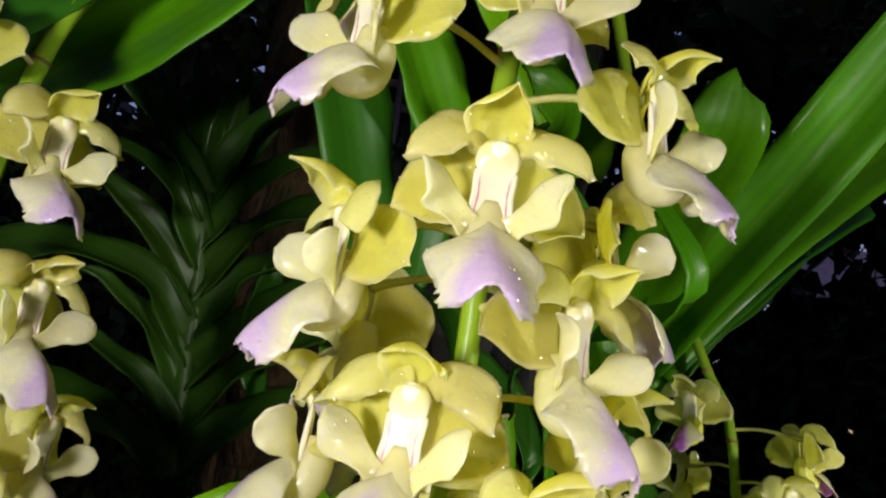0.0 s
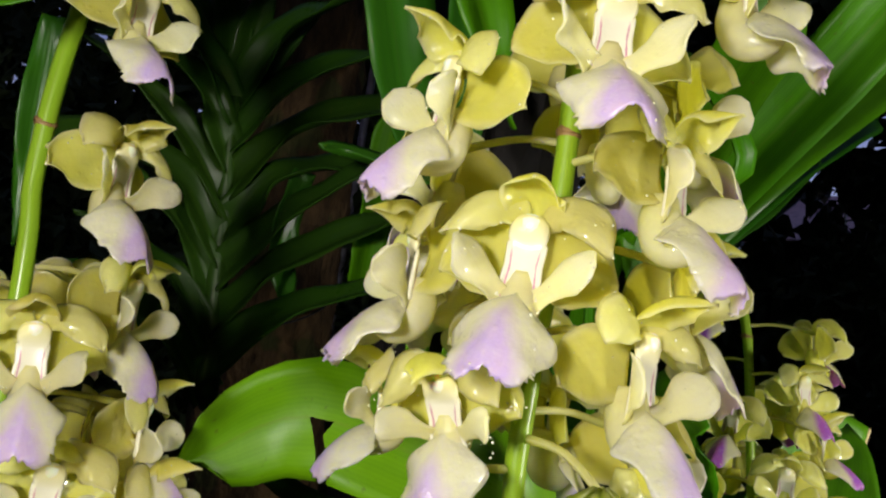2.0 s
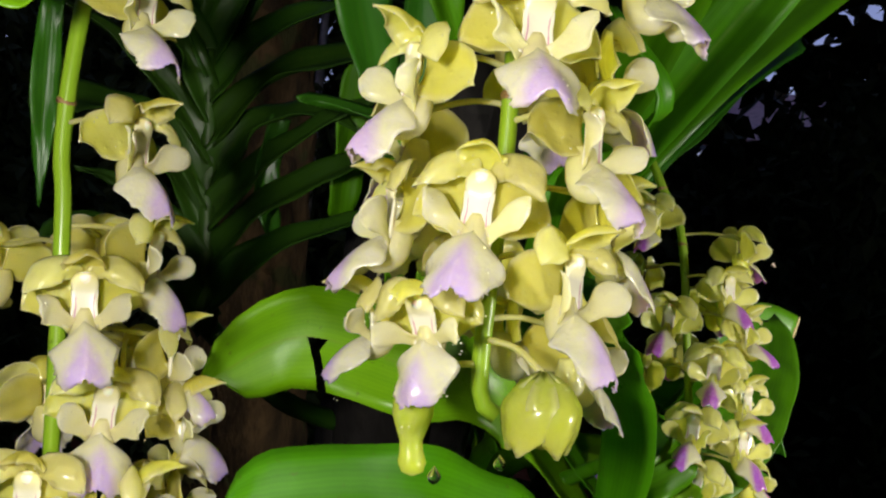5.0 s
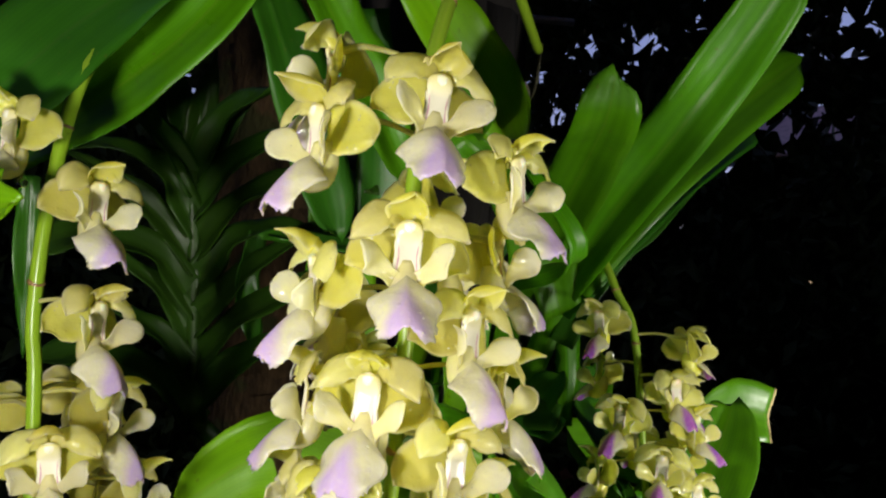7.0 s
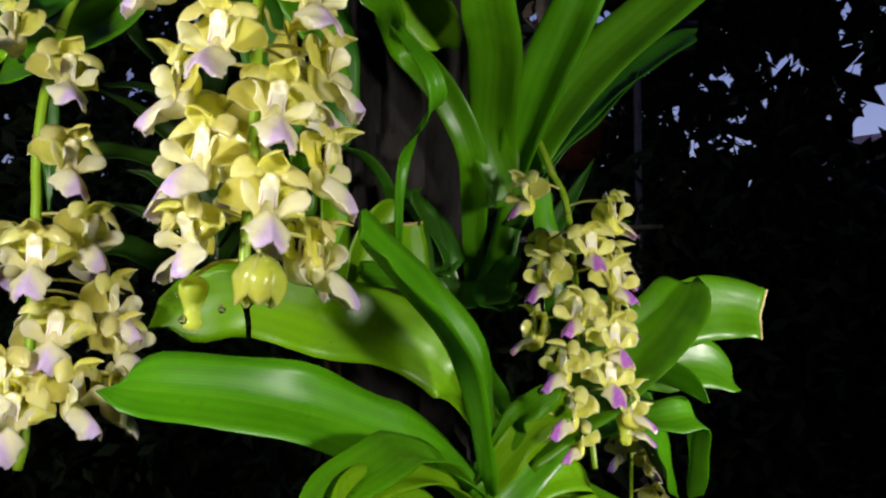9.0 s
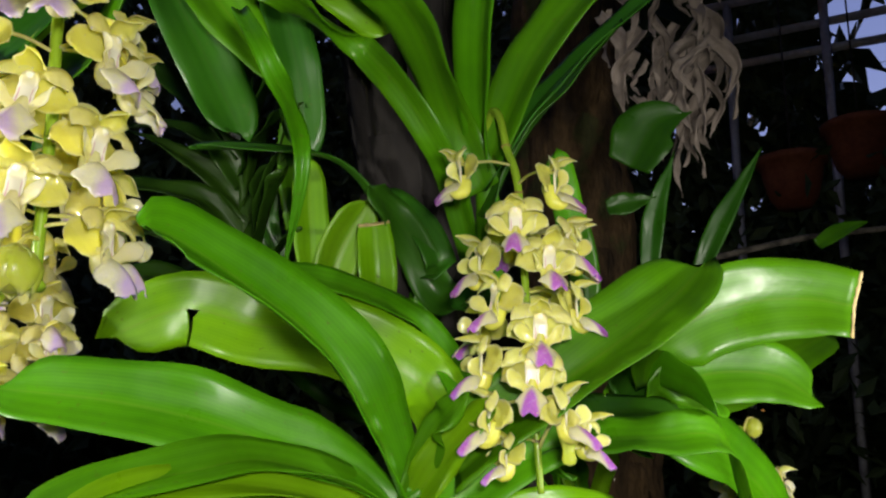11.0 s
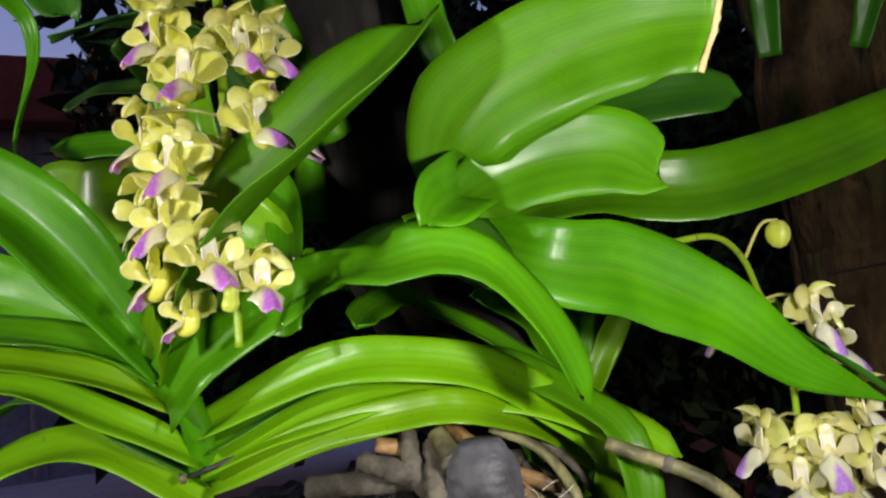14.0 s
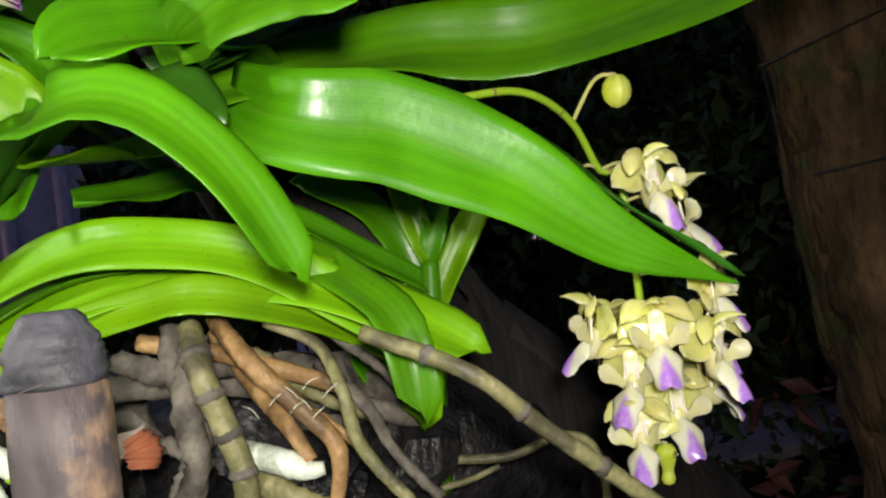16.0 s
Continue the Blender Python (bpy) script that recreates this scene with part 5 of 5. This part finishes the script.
rod("root", "knotty grey root crossing wet driftwood", "root", [(0.1463, 0.5042, 1.1330), (0.1638, 0.5213, 1.1230), (0.1711, 0.5397, 1.1128)], [0.006, 0.0069, 0.0054, 0.006], ROOT_PALE, 0.2, 92, "roots on the driftwood", 12)
rod("root", "thin brown root between charcoal pieces", "root", [(0.1332, 0.5261, 1.1650), (0.1527, 0.5483, 1.1472), (0.1705, 0.5658, 1.1227)], [0.0022, 0.00253, 0.00198, 0.0022], ROOT, 0.2, 93, "roots on the driftwood", 12)
rod("root", "knotty grey root crossing wet driftwood", "root", [(0.1228, 0.5002, 1.1938), (0.1409, 0.5188, 1.1841), (0.1393, 0.5418, 1.1631), (0.1395, 0.5694, 1.1479)], [0.0035, 0.004025, 0.00315, 0.0035], ROOT_PALE, 0.2, 94, "roots on the driftwood", 12)
rod("root", "thin brown root between charcoal pieces", "root", [(0.1430, 0.5517, 1.1931), (0.1405, 0.5724, 1.1753), (0.1367, 0.5896, 1.1541)], [0.0025, 0.002875, 0.0022500000000000003, 0.0025], ROOT_GREY, 0.2, 95, "roots on the driftwood", 12)
rod("hair_root", "fine pale hair root on a tan root", "root", [(0.1791, 0.5282, 1.1737), (0.1845, 0.5311, 1.1779), (0.1840, 0.5354, 1.1786)], [0.0003, 0.00025, 0.0001], ROOT_TIP, 0, 96, "fine hair roots", 5)
rod("hair_root", "fine pale hair root on a tan root", "root", [(0.1804, 0.5313, 1.1639), (0.1832, 0.5278, 1.1690), (0.1799, 0.5247, 1.1716)], [0.0003, 0.00025, 0.0001], ROOT_TIP, 0, 97, "fine hair roots", 5)
rod("hair_root", "fine pale hair root on a tan root", "root", [(0.1822, 0.5362, 1.1691), (0.1876, 0.5390, 1.1734), (0.1872, 0.5435, 1.1761)], [0.0003, 0.00025, 0.0001], ROOT_TIP, 0, 98, "fine hair roots", 5)
rod("hair_root", "fine pale hair root on a tan root", "root", [(0.1716, 0.5091, 1.1631), (0.1746, 0.5058, 1.1682), (0.1712, 0.5025, 1.1698)], [0.0003, 0.00025, 0.0001], ROOT_TIP, 0, 99, "fine hair roots", 5)
rod("hair_root", "fine pale hair root on a tan root", "root", [(0.1735, 0.5139, 1.1683), (0.1790, 0.5170, 1.1726), (0.1785, 0.5213, 1.1743)], [0.0003, 0.00025, 0.0001], ROOT_TIP, 0, 100, "fine hair roots", 5)
rod("hair_root", "fine pale hair root on a tan root", "root", [(0.1754, 0.5187, 1.1736), (0.1783, 0.5153, 1.1786), (0.1749, 0.5123, 1.1822)], [0.0003, 0.00025, 0.0001], ROOT_TIP, 0, 101, "fine hair roots", 5)
rod("hair_root", "fine pale hair root on a tan root", "root", [(0.1767, 0.5219, 1.1638), (0.1821, 0.5249, 1.1681), (0.1816, 0.5291, 1.1688)], [0.0003, 0.00025, 0.0001], ROOT_TIP, 0, 102, "fine hair roots", 5)
rod("hair_root", "fine pale hair root on a tan root", "root", [(0.1785, 0.5267, 1.1690), (0.1814, 0.5232, 1.1741), (0.1780, 0.5201, 1.1767)], [0.0003, 0.00025, 0.0001], ROOT_TIP, 0, 103, "fine hair roots", 5)
rod("hair_root", "fine pale hair root on a tan root", "root", [(0.1798, 0.5299, 1.1593), (0.1852, 0.5328, 1.1637), (0.1848, 0.5373, 1.1663)], [0.0003, 0.00025, 0.0001], ROOT_TIP, 0, 104, "fine hair roots", 5)
rod("wire_tie", "dark wire tied round the orchid stem", "wire", [(0.0720, 0.3658, 1.1921), (0.0853, 0.3688, 1.1945), (0.0934, 0.3781, 1.1985), (0.0924, 0.3952, 1.2028)], [0.0014, 0.0014, 0.0014, 0.0014], WIRE, 0.0, 105, "", 12)
rod("driftwood_log", "wet dark driftwood log under the orchid roots", "log", [(-0.1810, 0.3668, 1.0575), (-0.0761, 0.4704, 1.0874), (-0.0267, 0.5691, 1.0940), (-0.0195, 0.6696, 1.0791), (-0.0636, 0.7754, 1.0242)], [0.05, 0.06, 0.062, 0.06, 0.045], CHARCOAL, 0.1, 106, "", 22)


def chunk(place, size, seed):
    """A broken, bevelled piece of charcoal or bark."""
    rng = np.random.default_rng(seed)
    bm = bmesh.new()
    bmesh.ops.create_icosphere(bm, subdivisions=2, radius=size)
    for v in bm.verts:
        v.co = Vector((v.co.x * 1.3, v.co.y * 0.9, v.co.z * 0.75)) * (1 + rng.uniform(-0.22, 0.22))
    me = bpy.data.meshes.new("charcoal_chunk")
    bm.to_mesh(me)
    bm.free()
    me.materials.append(CHARCOAL if seed % 5 else ROOT_GREY)
    ob = new("charcoal_chunk", me)
    ob.matrix_basis = pose(*place, *rng.uniform(0, 180, 3))
    return tagged(ob, "broken black charcoal piece packed among orchid roots", "charcoal", "charcoal round the roots")


chunk((0.1500, 0.3920, 1.1480), 0.022, 14)
chunk((0.1240, 0.3760, 1.1500), 0.024, 16)
chunk((0.0980, 0.3640, 1.1340), 0.028, 17)
chunk((0.0900, 0.4020, 1.1400), 0.026, 18)
chunk((0.0640, 0.4260, 1.1300), 0.026, 19)
chunk((0.0561, 0.4525, 1.1514), 0.016, 0)
chunk((0.0419, 0.4706, 1.1221), 0.022, 1)
chunk((0.0351, 0.5079, 1.1023), 0.028, 2)
chunk((0.0879, 0.5330, 1.1033), 0.034, 3)
chunk((0.0354, 0.4539, 1.1109), 0.016, 4)
chunk((0.0708, 0.5996, 1.1430), 0.022, 5)
chunk((0.1128, 0.5966, 1.1177), 0.028, 6)
chunk((0.0618, 0.5216, 1.1358), 0.034, 7)
chunk((0.0625, 0.5777, 1.0902), 0.016, 8)
chunk((0.0683, 0.4830, 1.1063), 0.022, 9)
chunk((0.0746, 0.5547, 1.1549), 0.028, 10)
chunk((0.0080, 0.4389, 1.1212), 0.034, 11)
chunk((0.1075, 0.5829, 1.1003), 0.016, 12)
chunk((0.0551, 0.5047, 1.1511), 0.022, 13)
def cut_root(points, radius, label):
    """A short pale root end with a fresh green tip."""
    whole = thing("root_end", label, "root", "cut root ends")
    t = tube(points, [radius, 1.05 * radius, 0.95 * radius], 12, 14, 0.06, 3)
    part("shaft", mesh("shaft", t[0], t[1], ROOT_TIP, t[2]), whole)
    a, b = Vector(points[-2]), Vector(points[-1])
    d = (b - a).normalized()
    t = tube([b - d * 0.2 * radius, b + d * radius, b + d * 1.7 * radius], [radius, 0.9 * radius, 0.35 * radius], 12, 9, 0.04, 4)
    part("tip", mesh("tip", t[0], t[1], STEM, t[2]), whole, "fresh green root tip")


cut_root([(0.202, 0.4085, 1.1752), (0.2023, 0.4137, 1.1701), (0.2028, 0.4175, 1.1655)], 0.0042, "short white root end with a green tip beside the stake")
cut_root([(0.2258, 0.4139, 1.1574), (0.2248, 0.413, 1.1617), (0.2241, 0.4118, 1.1655)], 0.0045, "cut pale root with a bright green tip in charcoal")
rod("bark_chip", "tan broken bark chip standing in the charcoal", "bark chip", [(0.2278, 0.4006, 1.1577), (0.2263, 0.4006, 1.1637), (0.2252, 0.4006, 1.1688)], [0.006, 0.007, 0.005], DRY, 0.2, 131, "", 9)
rod("bark_chip", "orange-brown flake of bark below the leaves", "bark chip", [(0.1982, 0.4167, 1.193), (0.199, 0.4162, 1.1873), (0.2, 0.4177, 1.1801)], [0.003, 0.005, 0.002], ROOT, 0.15, 132, "", 8)
rod("bark_chip", "reddish brown chip of bark behind the stake", "bark chip", [(0.16, 0.4569, 1.1639), (0.1614, 0.46, 1.1567), (0.1631, 0.4591, 1.1491)], [0.005, 0.008, 0.006], TERRACOTTA, 0.2, 133, "", 8)
withered = thing("withered_leaf", "curled tan withered leaf lying among the roots", "dry leaf")
leaf(withered, [(0.1290, 0.4466, 1.1441), (0.1323, 0.4553, 1.1563), (0.1348, 0.4617, 1.1629)], 0.012, (0.6, -0.4, 0.5), DEAD, keel=0.8, tip="point")


def trunk(points, radii, mat, label, seed, plates):
    """A trunk with raised plates of bark."""
    whole = thing("tree_trunk", label, "tree trunk")
    t = tube(points, radii, 30, 60, 0.06, seed)
    part("bole", mesh("bole", t[0], t[1], mat, t[2]), whole)
    rng = np.random.default_rng(seed)
    ring = np.array([tuple(v) for v in t[0]]).reshape(60, 30, 3)
    for _ in range(plates):
        i, k = int(rng.integers(6, 50)), int(rng.integers(0, 30))
        rows, cols = int(rng.integers(4, 8)), int(rng.integers(3, 6))
        patch = ring[i : i + rows + 1][:, [(k + c) % 30 for c in range(cols + 1)]]
        mid = ring[i : i + rows + 1].mean(axis=1, keepdims=True)
        dome = np.sin(np.linspace(0, math.pi, rows + 1))[:, None] * np.sin(np.linspace(0, math.pi, cols + 1))[None, :]
        grow = (0.975 + dome * rng.uniform(0.05, 0.11) * rng.uniform(0.7, 1.2, size=dome.shape))[..., None]
        v, f, u = sheet(mid + (patch - mid) * grow, 0.006)
        part("bark_plate", mesh("bark_plate", v, f, mat, u), whole)
    return whole


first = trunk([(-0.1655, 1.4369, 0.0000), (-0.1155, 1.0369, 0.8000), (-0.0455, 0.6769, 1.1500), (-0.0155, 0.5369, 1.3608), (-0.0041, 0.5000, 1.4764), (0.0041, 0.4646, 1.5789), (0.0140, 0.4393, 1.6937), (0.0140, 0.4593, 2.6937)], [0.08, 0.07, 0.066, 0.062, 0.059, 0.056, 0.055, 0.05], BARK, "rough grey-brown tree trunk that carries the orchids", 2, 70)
trunk([(-0.3468, 1.7688, 0.0000), (-0.3468, 1.6688, 0.7342), (-0.3739, 1.6051, 1.0948), (-0.3905, 1.5686, 1.4686), (-0.3988, 1.5511, 1.7016), (-0.3988, 1.5011, 2.9016)], [0.2, 0.14, 0.13, 0.125, 0.12, 0.1], MOSS_BARK, "mossy dark brown tree trunk wound with wire", 3, 90)
rod("wire_tie", "dark wire wound round the mossy trunk", "wire", [(-0.3520, 1.3376, 1.4372), (-0.3204, 1.3796, 1.4529), (-0.2957, 1.4268, 1.4699), (-0.2800, 1.4833, 1.4895), (-0.2701, 1.5477, 1.5113)], [0.002, 0.002, 0.002, 0.002, 0.002], WIRE, 0, 107, "wires round the trunk", 12)
rod("wire_tie", "dark wire wound round the mossy trunk", "wire", [(-0.3276, 1.3972, 1.2712), (-0.2999, 1.4293, 1.2757), (-0.2788, 1.4672, 1.2805), (-0.2664, 1.5148, 1.2857), (-0.2599, 1.5703, 1.2915)], [0.002, 0.002, 0.002, 0.002, 0.002], WIRE, 0, 108, "wires round the trunk", 12)
blades = plant("shaded narrow-leaved plants behind the flower spike", "background plants")
leaf(blades, [(0.0243, 0.9132, 1.4792), (0.0379, 0.9023, 1.5509), (0.0675, 0.9000, 1.6302)], 0.03, (0.25, -0.73, 0.01), LEAF_DARK, seed=109, tip='point')
leaf(blades, [(0.0547, 0.9944, 1.4821), (0.0914, 0.9978, 1.5581), (0.1462, 1.0079, 1.6534)], 0.03, (0.20, -0.75, 0.02), LEAF_DARK, seed=110, tip='point')
leaf(blades, [(0.1245, 1.4382, 1.6074), (0.1614, 1.4556, 1.6335), (0.2014, 1.4783, 1.6478)], 0.03, (0.11, -0.77, 0.03), LEAF, seed=111, tip='point')
leaf(blades, [(-0.0096, 0.8671, 1.5635), (0.0217, 0.8858, 1.5717), (0.0405, 0.8971, 1.5759)], 0.03, (0.27, -0.72, -0.01), LEAF_DARK, seed=112, tip='point')
leaf(blades, [(0.0201, 0.8728, 1.6143), (0.0498, 0.8785, 1.6652), (0.0880, 0.8997, 1.6807)], 0.08, (0.24, -0.71, -0.08), LEAF_DARK, seed=113, tip='point')
rod("branch", "pale bare twig among dark shrubs", "branch", [(-0.0550, 1.3844, 1.5919), (0.1087, 1.4821, 1.6335), (0.2701, 1.5841, 1.6544)], [0.006, 0.006, 0.005], ROOT_GREY, 0.05, 114, "", 12)
rod("vine", "thin pale vine hanging between the leaves", "vine", [(0.0882, 0.4385, 1.6529), (0.0837, 0.4454, 1.6174), (0.0668, 0.4410, 1.5926)], [0.0014, 0.0014, 0.0014], ROOT_PALE, 0, 115, "", 12)
railing = thing("metal_railing", "grey painted metal railing behind trees", "railing")
t = tube([(-0.7145, 3.5805, 3.1295), (0.5760, 3.7404, 3.1122)], [0.024, 0.024], 4, 3)
part("rail", mesh("rail", t[0], t[1], RAIL, t[2]), railing)
t = tube([(-0.7333, 3.6272, 3.0218), (0.5644, 3.7930, 2.9991)], [0.024, 0.024], 4, 3)
part("rail", mesh("rail", t[0], t[1], RAIL, t[2]), railing)
t = tube([(-0.6850, 3.5063, 3.2857), (0.5900, 3.6711, 3.2490)], [0.024, 0.024], 4, 3)
part("rail", mesh("rail", t[0], t[1], RAIL, t[2]), railing)
t = tube([(-0.5575, 3.5228, 3.2820), (-0.6035, 3.6437, 0.6195)], [0.02, 0.02], 4, 3)
part("post", mesh("post", t[0], t[1], RAIL, t[2]), railing)
t = tube([(-0.1495, 3.5755, 3.2703), (-0.1883, 3.6968, 0.6123)], [0.02, 0.02], 4, 3)
part("post", mesh("post", t[0], t[1], RAIL, t[2]), railing)
t = tube([(0.2712, 3.6299, 3.2582), (0.2399, 3.7516, 0.6048)], [0.02, 0.02], 4, 3)
part("post", mesh("post", t[0], t[1], RAIL, t[2]), railing)


def hanging_pot(place, r):
    """A round clay pot with a rim, on a cord."""
    pot = thing("hanging_pot", "red-brown clay pot hanging in the dark", "plant pot", "hanging pots", pose(*place))
    v, f, u = lathe([(0.5 * r, -0.9 * r), (0.72 * r, -0.6 * r), (0.9 * r, 0.1 * r), (0.95 * r, 0.5 * r), (1.08 * r, 0.52 * r), (1.08 * r, 0.75 * r), (0.92 * r, 0.75 * r), (0.85 * r, 0.4 * r), (0.02 * r, 0.35 * r)], 24)
    part("bowl", mesh("bowl", v, f, TERRACOTTA, u), pot)
    t = tube([(0, 0, 0.35 * r), (0, 0, 1.6)], [0.004, 0.004], 6, 4)
    part("cord", mesh("cord", t[0], t[1], WIRE, t[2]), pot)
    return pot


hanging_pot((-0.2371, 3.0698, 2.2142), 0.12)
hanging_pot((-0.0189, 3.2678, 2.3676), 0.13)


def withered_clump(place):
    """A hanging bunch of dry curled leaves."""
    rng = np.random.default_rng(8)
    bunch = thing("withered_bunch", "hanging bunch of pale withered leaves in shade", "dry leaves")
    c = Vector(place)
    for k in range(46):
        top = c + Vector((rng.uniform(-0.09, 0.09), rng.uniform(-0.05, 0.05), rng.uniform(-0.08, 0.16)))
        drop_by = rng.uniform(0.05, 0.13)
        side = Vector((rng.uniform(-0.04, 0.04), rng.uniform(-0.03, 0.03), 0))
        pts = [top, top + side - Vector((0, 0, 0.5 * drop_by)), top + side * 0.5 - Vector((0, 0, drop_by))]
        leaf(bunch, pts, rng.uniform(0.012, 0.03), tuple(rng.normal(size=3) + np.array((0.3, -1.2, 0))), DEAD, 0.7, "point", None, 100 + k, 0.003)


withered_clump((0.0136, 1.0433, 1.8090))
drop((0.0014, 0.1401, 1.3450), 0.002)
drop((-0.1386, 0.1839, 1.4952), 0.0022)
drop((0.0195, 0.1408, 1.3495), 0.0018)
drop((0.2149, 0.6959, 1.1173), 0.0016)

# ---- ground, wall and far garden ----
ground = tagged(new("ground", mesh("ground", [(-60, -60, 0), (60, -60, 0), (60, 60, 0), (-60, 60, 0)], [(0, 1, 2, 3)], SOIL)), "dark damp garden soil", "ground", kind="structure")


def slab(name, place, size, mat, label, turn=0.0, bevel=0.01, tilt=0.0):
    v, f = box(*size, bevel)
    ob = new(name, mesh(name, v, f, mat))
    ob.data.polygons.foreach_set("use_smooth", [False] * len(ob.data.polygons))
    ob.matrix_basis = pose(*place, 0, 0, turn) @ pose(0, 0, 0, tilt, 0, 0)
    return tagged(ob, label, name.split("_")[0], kind="structure")


slab("pavement", (-5.4, 1.2, 0.03), (6.0, 6.0, 0.06), PAVING, "pale lilac-grey paved yard")
slab("wall_house", (-7.6, 0.6, 1.65), (0.2, 7.0, 3.3), WALL, "blue-grey boarded house wall")
slab("roof_far", (2.75, 7.60, 3.38), (2.3, 1.1, 0.12), ROOF, "dusky pink sloping roof beyond the trees", -20, tilt=38)
slab("wall_red", (-7.4, 0.2, 3.6), (0.5, 7.4, 0.6), BRICK_RED, "brick-red painted upper wall")
for k in range(14):
    v, f = box(0.03, 0.12, 3.2, 0.008)
    ob = part("board", mesh("board", v, f, WALL), bpy.data.objects["wall_house"], "", pose(0.115, -3.1 + 0.47 * k, 0))


def leaf_cloud(name, count, seed, mat, label, where, size, long=2.2):
    """Many small folded leaves at the places that where() gives."""
    rng = np.random.default_rng(seed)
    verts, faces = [], []
    for _ in range(count):
        p = where(rng)
        if p is None:
            continue
        a = rng.normal(size=3)
        a[2] -= 0.5
        a /= np.linalg.norm(a)
        b = np.cross(a, rng.normal(size=3))
        b /= np.linalg.norm(b)
        n = np.cross(a, b)
        s = size * rng.uniform(0.5, 1.3)
        k = len(verts)
        p = np.array(p)
        verts += [p, p + a * s * long * 0.45 + b * s * 0.5 + n * s * 0.15, p + a * s * long, p + a * s * long * 0.45 - b * s * 0.5 + n * s * 0.15, p + a * s * long * 0.5]
        faces += [(k, k + 1, k + 4), (k + 1, k + 2, k + 4), (k + 2, k + 3, k + 4), (k + 3, k, k + 4)]
    ob = new(name, mesh(name, verts, faces, mat))
    ob.data.polygons.foreach_set("use_smooth", [False] * len(ob.data.polygons))
    return tagged(ob, label, "foliage", kind="stuff")


def gap(x, y, z, scale, seed):
    return noise.noise(Vector((x * scale + seed, y * scale, z * scale)))


EYE = Vector((0.25, 0.1, 1.35))
OPENINGS = [((-0.0965, 0.8842, 0.4569), 3.0, 0.62), ((-0.0272, 0.8960, 0.4433), 4.0, 0.62), ((0.315, 0.915, 0.250), 3.4, 0.85), ((0.340, 0.868, 0.370), 6.5, 0.40), ((0.309, 0.907, 0.284), 3.2, 0.6), ((-0.5229, 0.7538, 0.3979), 3.2, 0.55), ((0.1761, 0.8048, 0.5669), 2, 0.3), ((-0.4659, 0.8081, 0.3604), 2.0, 0.8), ((0.3756, 0.8355, 0.4010), 2.5, 0.55), ((0.2526, 0.9106, 0.3272), 1.6, 0.6), ((-0.0782, 0.9027, 0.4232), 3.8, 0.5), ((-0.0532, 0.9395, 0.3385), 3, 0.3), ((-0.6145, 0.6134, 0.4960), 2, 0.4), ((-0.7432, 0.5444, 0.3889), 2.2, 0.4), ((-0.9396, 0.0789, 0.3330), 2.6, 0.4), ((-0.9680, 0.0430, 0.2474), 2, 0.4), ((-0.5593, 0.7419, 0.3699), 2, 0.4)]


def opened(x, y, z):
    """How clear of leaves a place is that lies in one of the openings of the trees."""
    way = (Vector((x, y, z)) - EYE).normalized()
    return max([c for d, w, c in OPENINGS if way.dot(Vector(d)) > math.cos(radians(w))], default=0)


def clump(x, y, z):
    """Uneven blotches that all the layers of leaves share, so that their gaps line up."""
    way = (Vector((x, y, z)) - EYE).normalized()
    return noise.noise(way * 17.0) + 0.6 * noise.noise(way * 41.0)


def hedge(near, far, low, high, limit, scale, seed, openings=False):
    def where(rng):
        a, d = rng.uniform(0, 2 * math.pi), rng.uniform(near, far)
        x, y, z = 0.2 + d * math.sin(a), 0.3 + d * math.cos(a), rng.uniform(low, high)
        slope = (y - 0.3) / (0.2 - x) if x < -1.2 else 9
        if -0.3 < slope < 0.42 and z < (4.2 if slope < 0.0 else 0.85):
            return None
        if gap(x, y, z, scale, seed) > limit or (openings and opened(x, y, z) > 0.5 + 0.9 * clump(x, y, z)):
            return None
        return x, y, z
    return where


def canopy(low, high, radius, limit, seed):
    def where(rng):
        a, d = rng.uniform(0, 2 * math.pi), radius * math.sqrt(rng.uniform(0, 1))
        x, y, z = 0.2 + d * math.sin(a), 0.3 + d * math.cos(a), rng.uniform(low, high)
        return None if x < -1.6 or gap(x, y, z, 1.1, seed) > limit or opened(x, y, z) > 0.5 + 0.9 * clump(x, y, z) else (x, y, z)
    return where


leaf_cloud("shrub_foliage", 24000, 1, FOLIAGE, "dense dark green garden shrubs in shade", hedge(2.6, 3.6, 0.0, 2.3, 0.62, 1.6, 3, True), 0.045)
leaf_cloud("tree_foliage", 46000, 2, FOLIAGE, "dark tree leaves with dusk sky between them", hedge(3.4, 4.6, 1.4, 4.8, 0.62, 1.3, 9, True), 0.05)
leaf_cloud("hedge_foliage", 60000, 6, FOLIAGE, "tall dark hedge closing the garden", hedge(4.8, 5.8, 0.0, 5.4, 0.9, 1.3, 31, True), 0.15)
leaf_cloud("canopy_foliage", 12000, 3, FOLIAGE, "dark leaf canopy overhead", canopy(3.6, 4.8, 5.6, 0.12, 5), 0.2)
leaf_cloud("red_foliage", 2500, 4, FOLIAGE_RED, "dull reddish ground plants in shade", hedge(1.7, 2.6, 0.0, 0.9, 0.1, 1.2, 21), 0.04)
leaf_cloud("low_foliage", 24000, 7, FOLIAGE, "dark hedge foot closing the garden", hedge(5.6, 6.4, 0.0, 2.8, 2.0, 1.3, 41), 0.22)
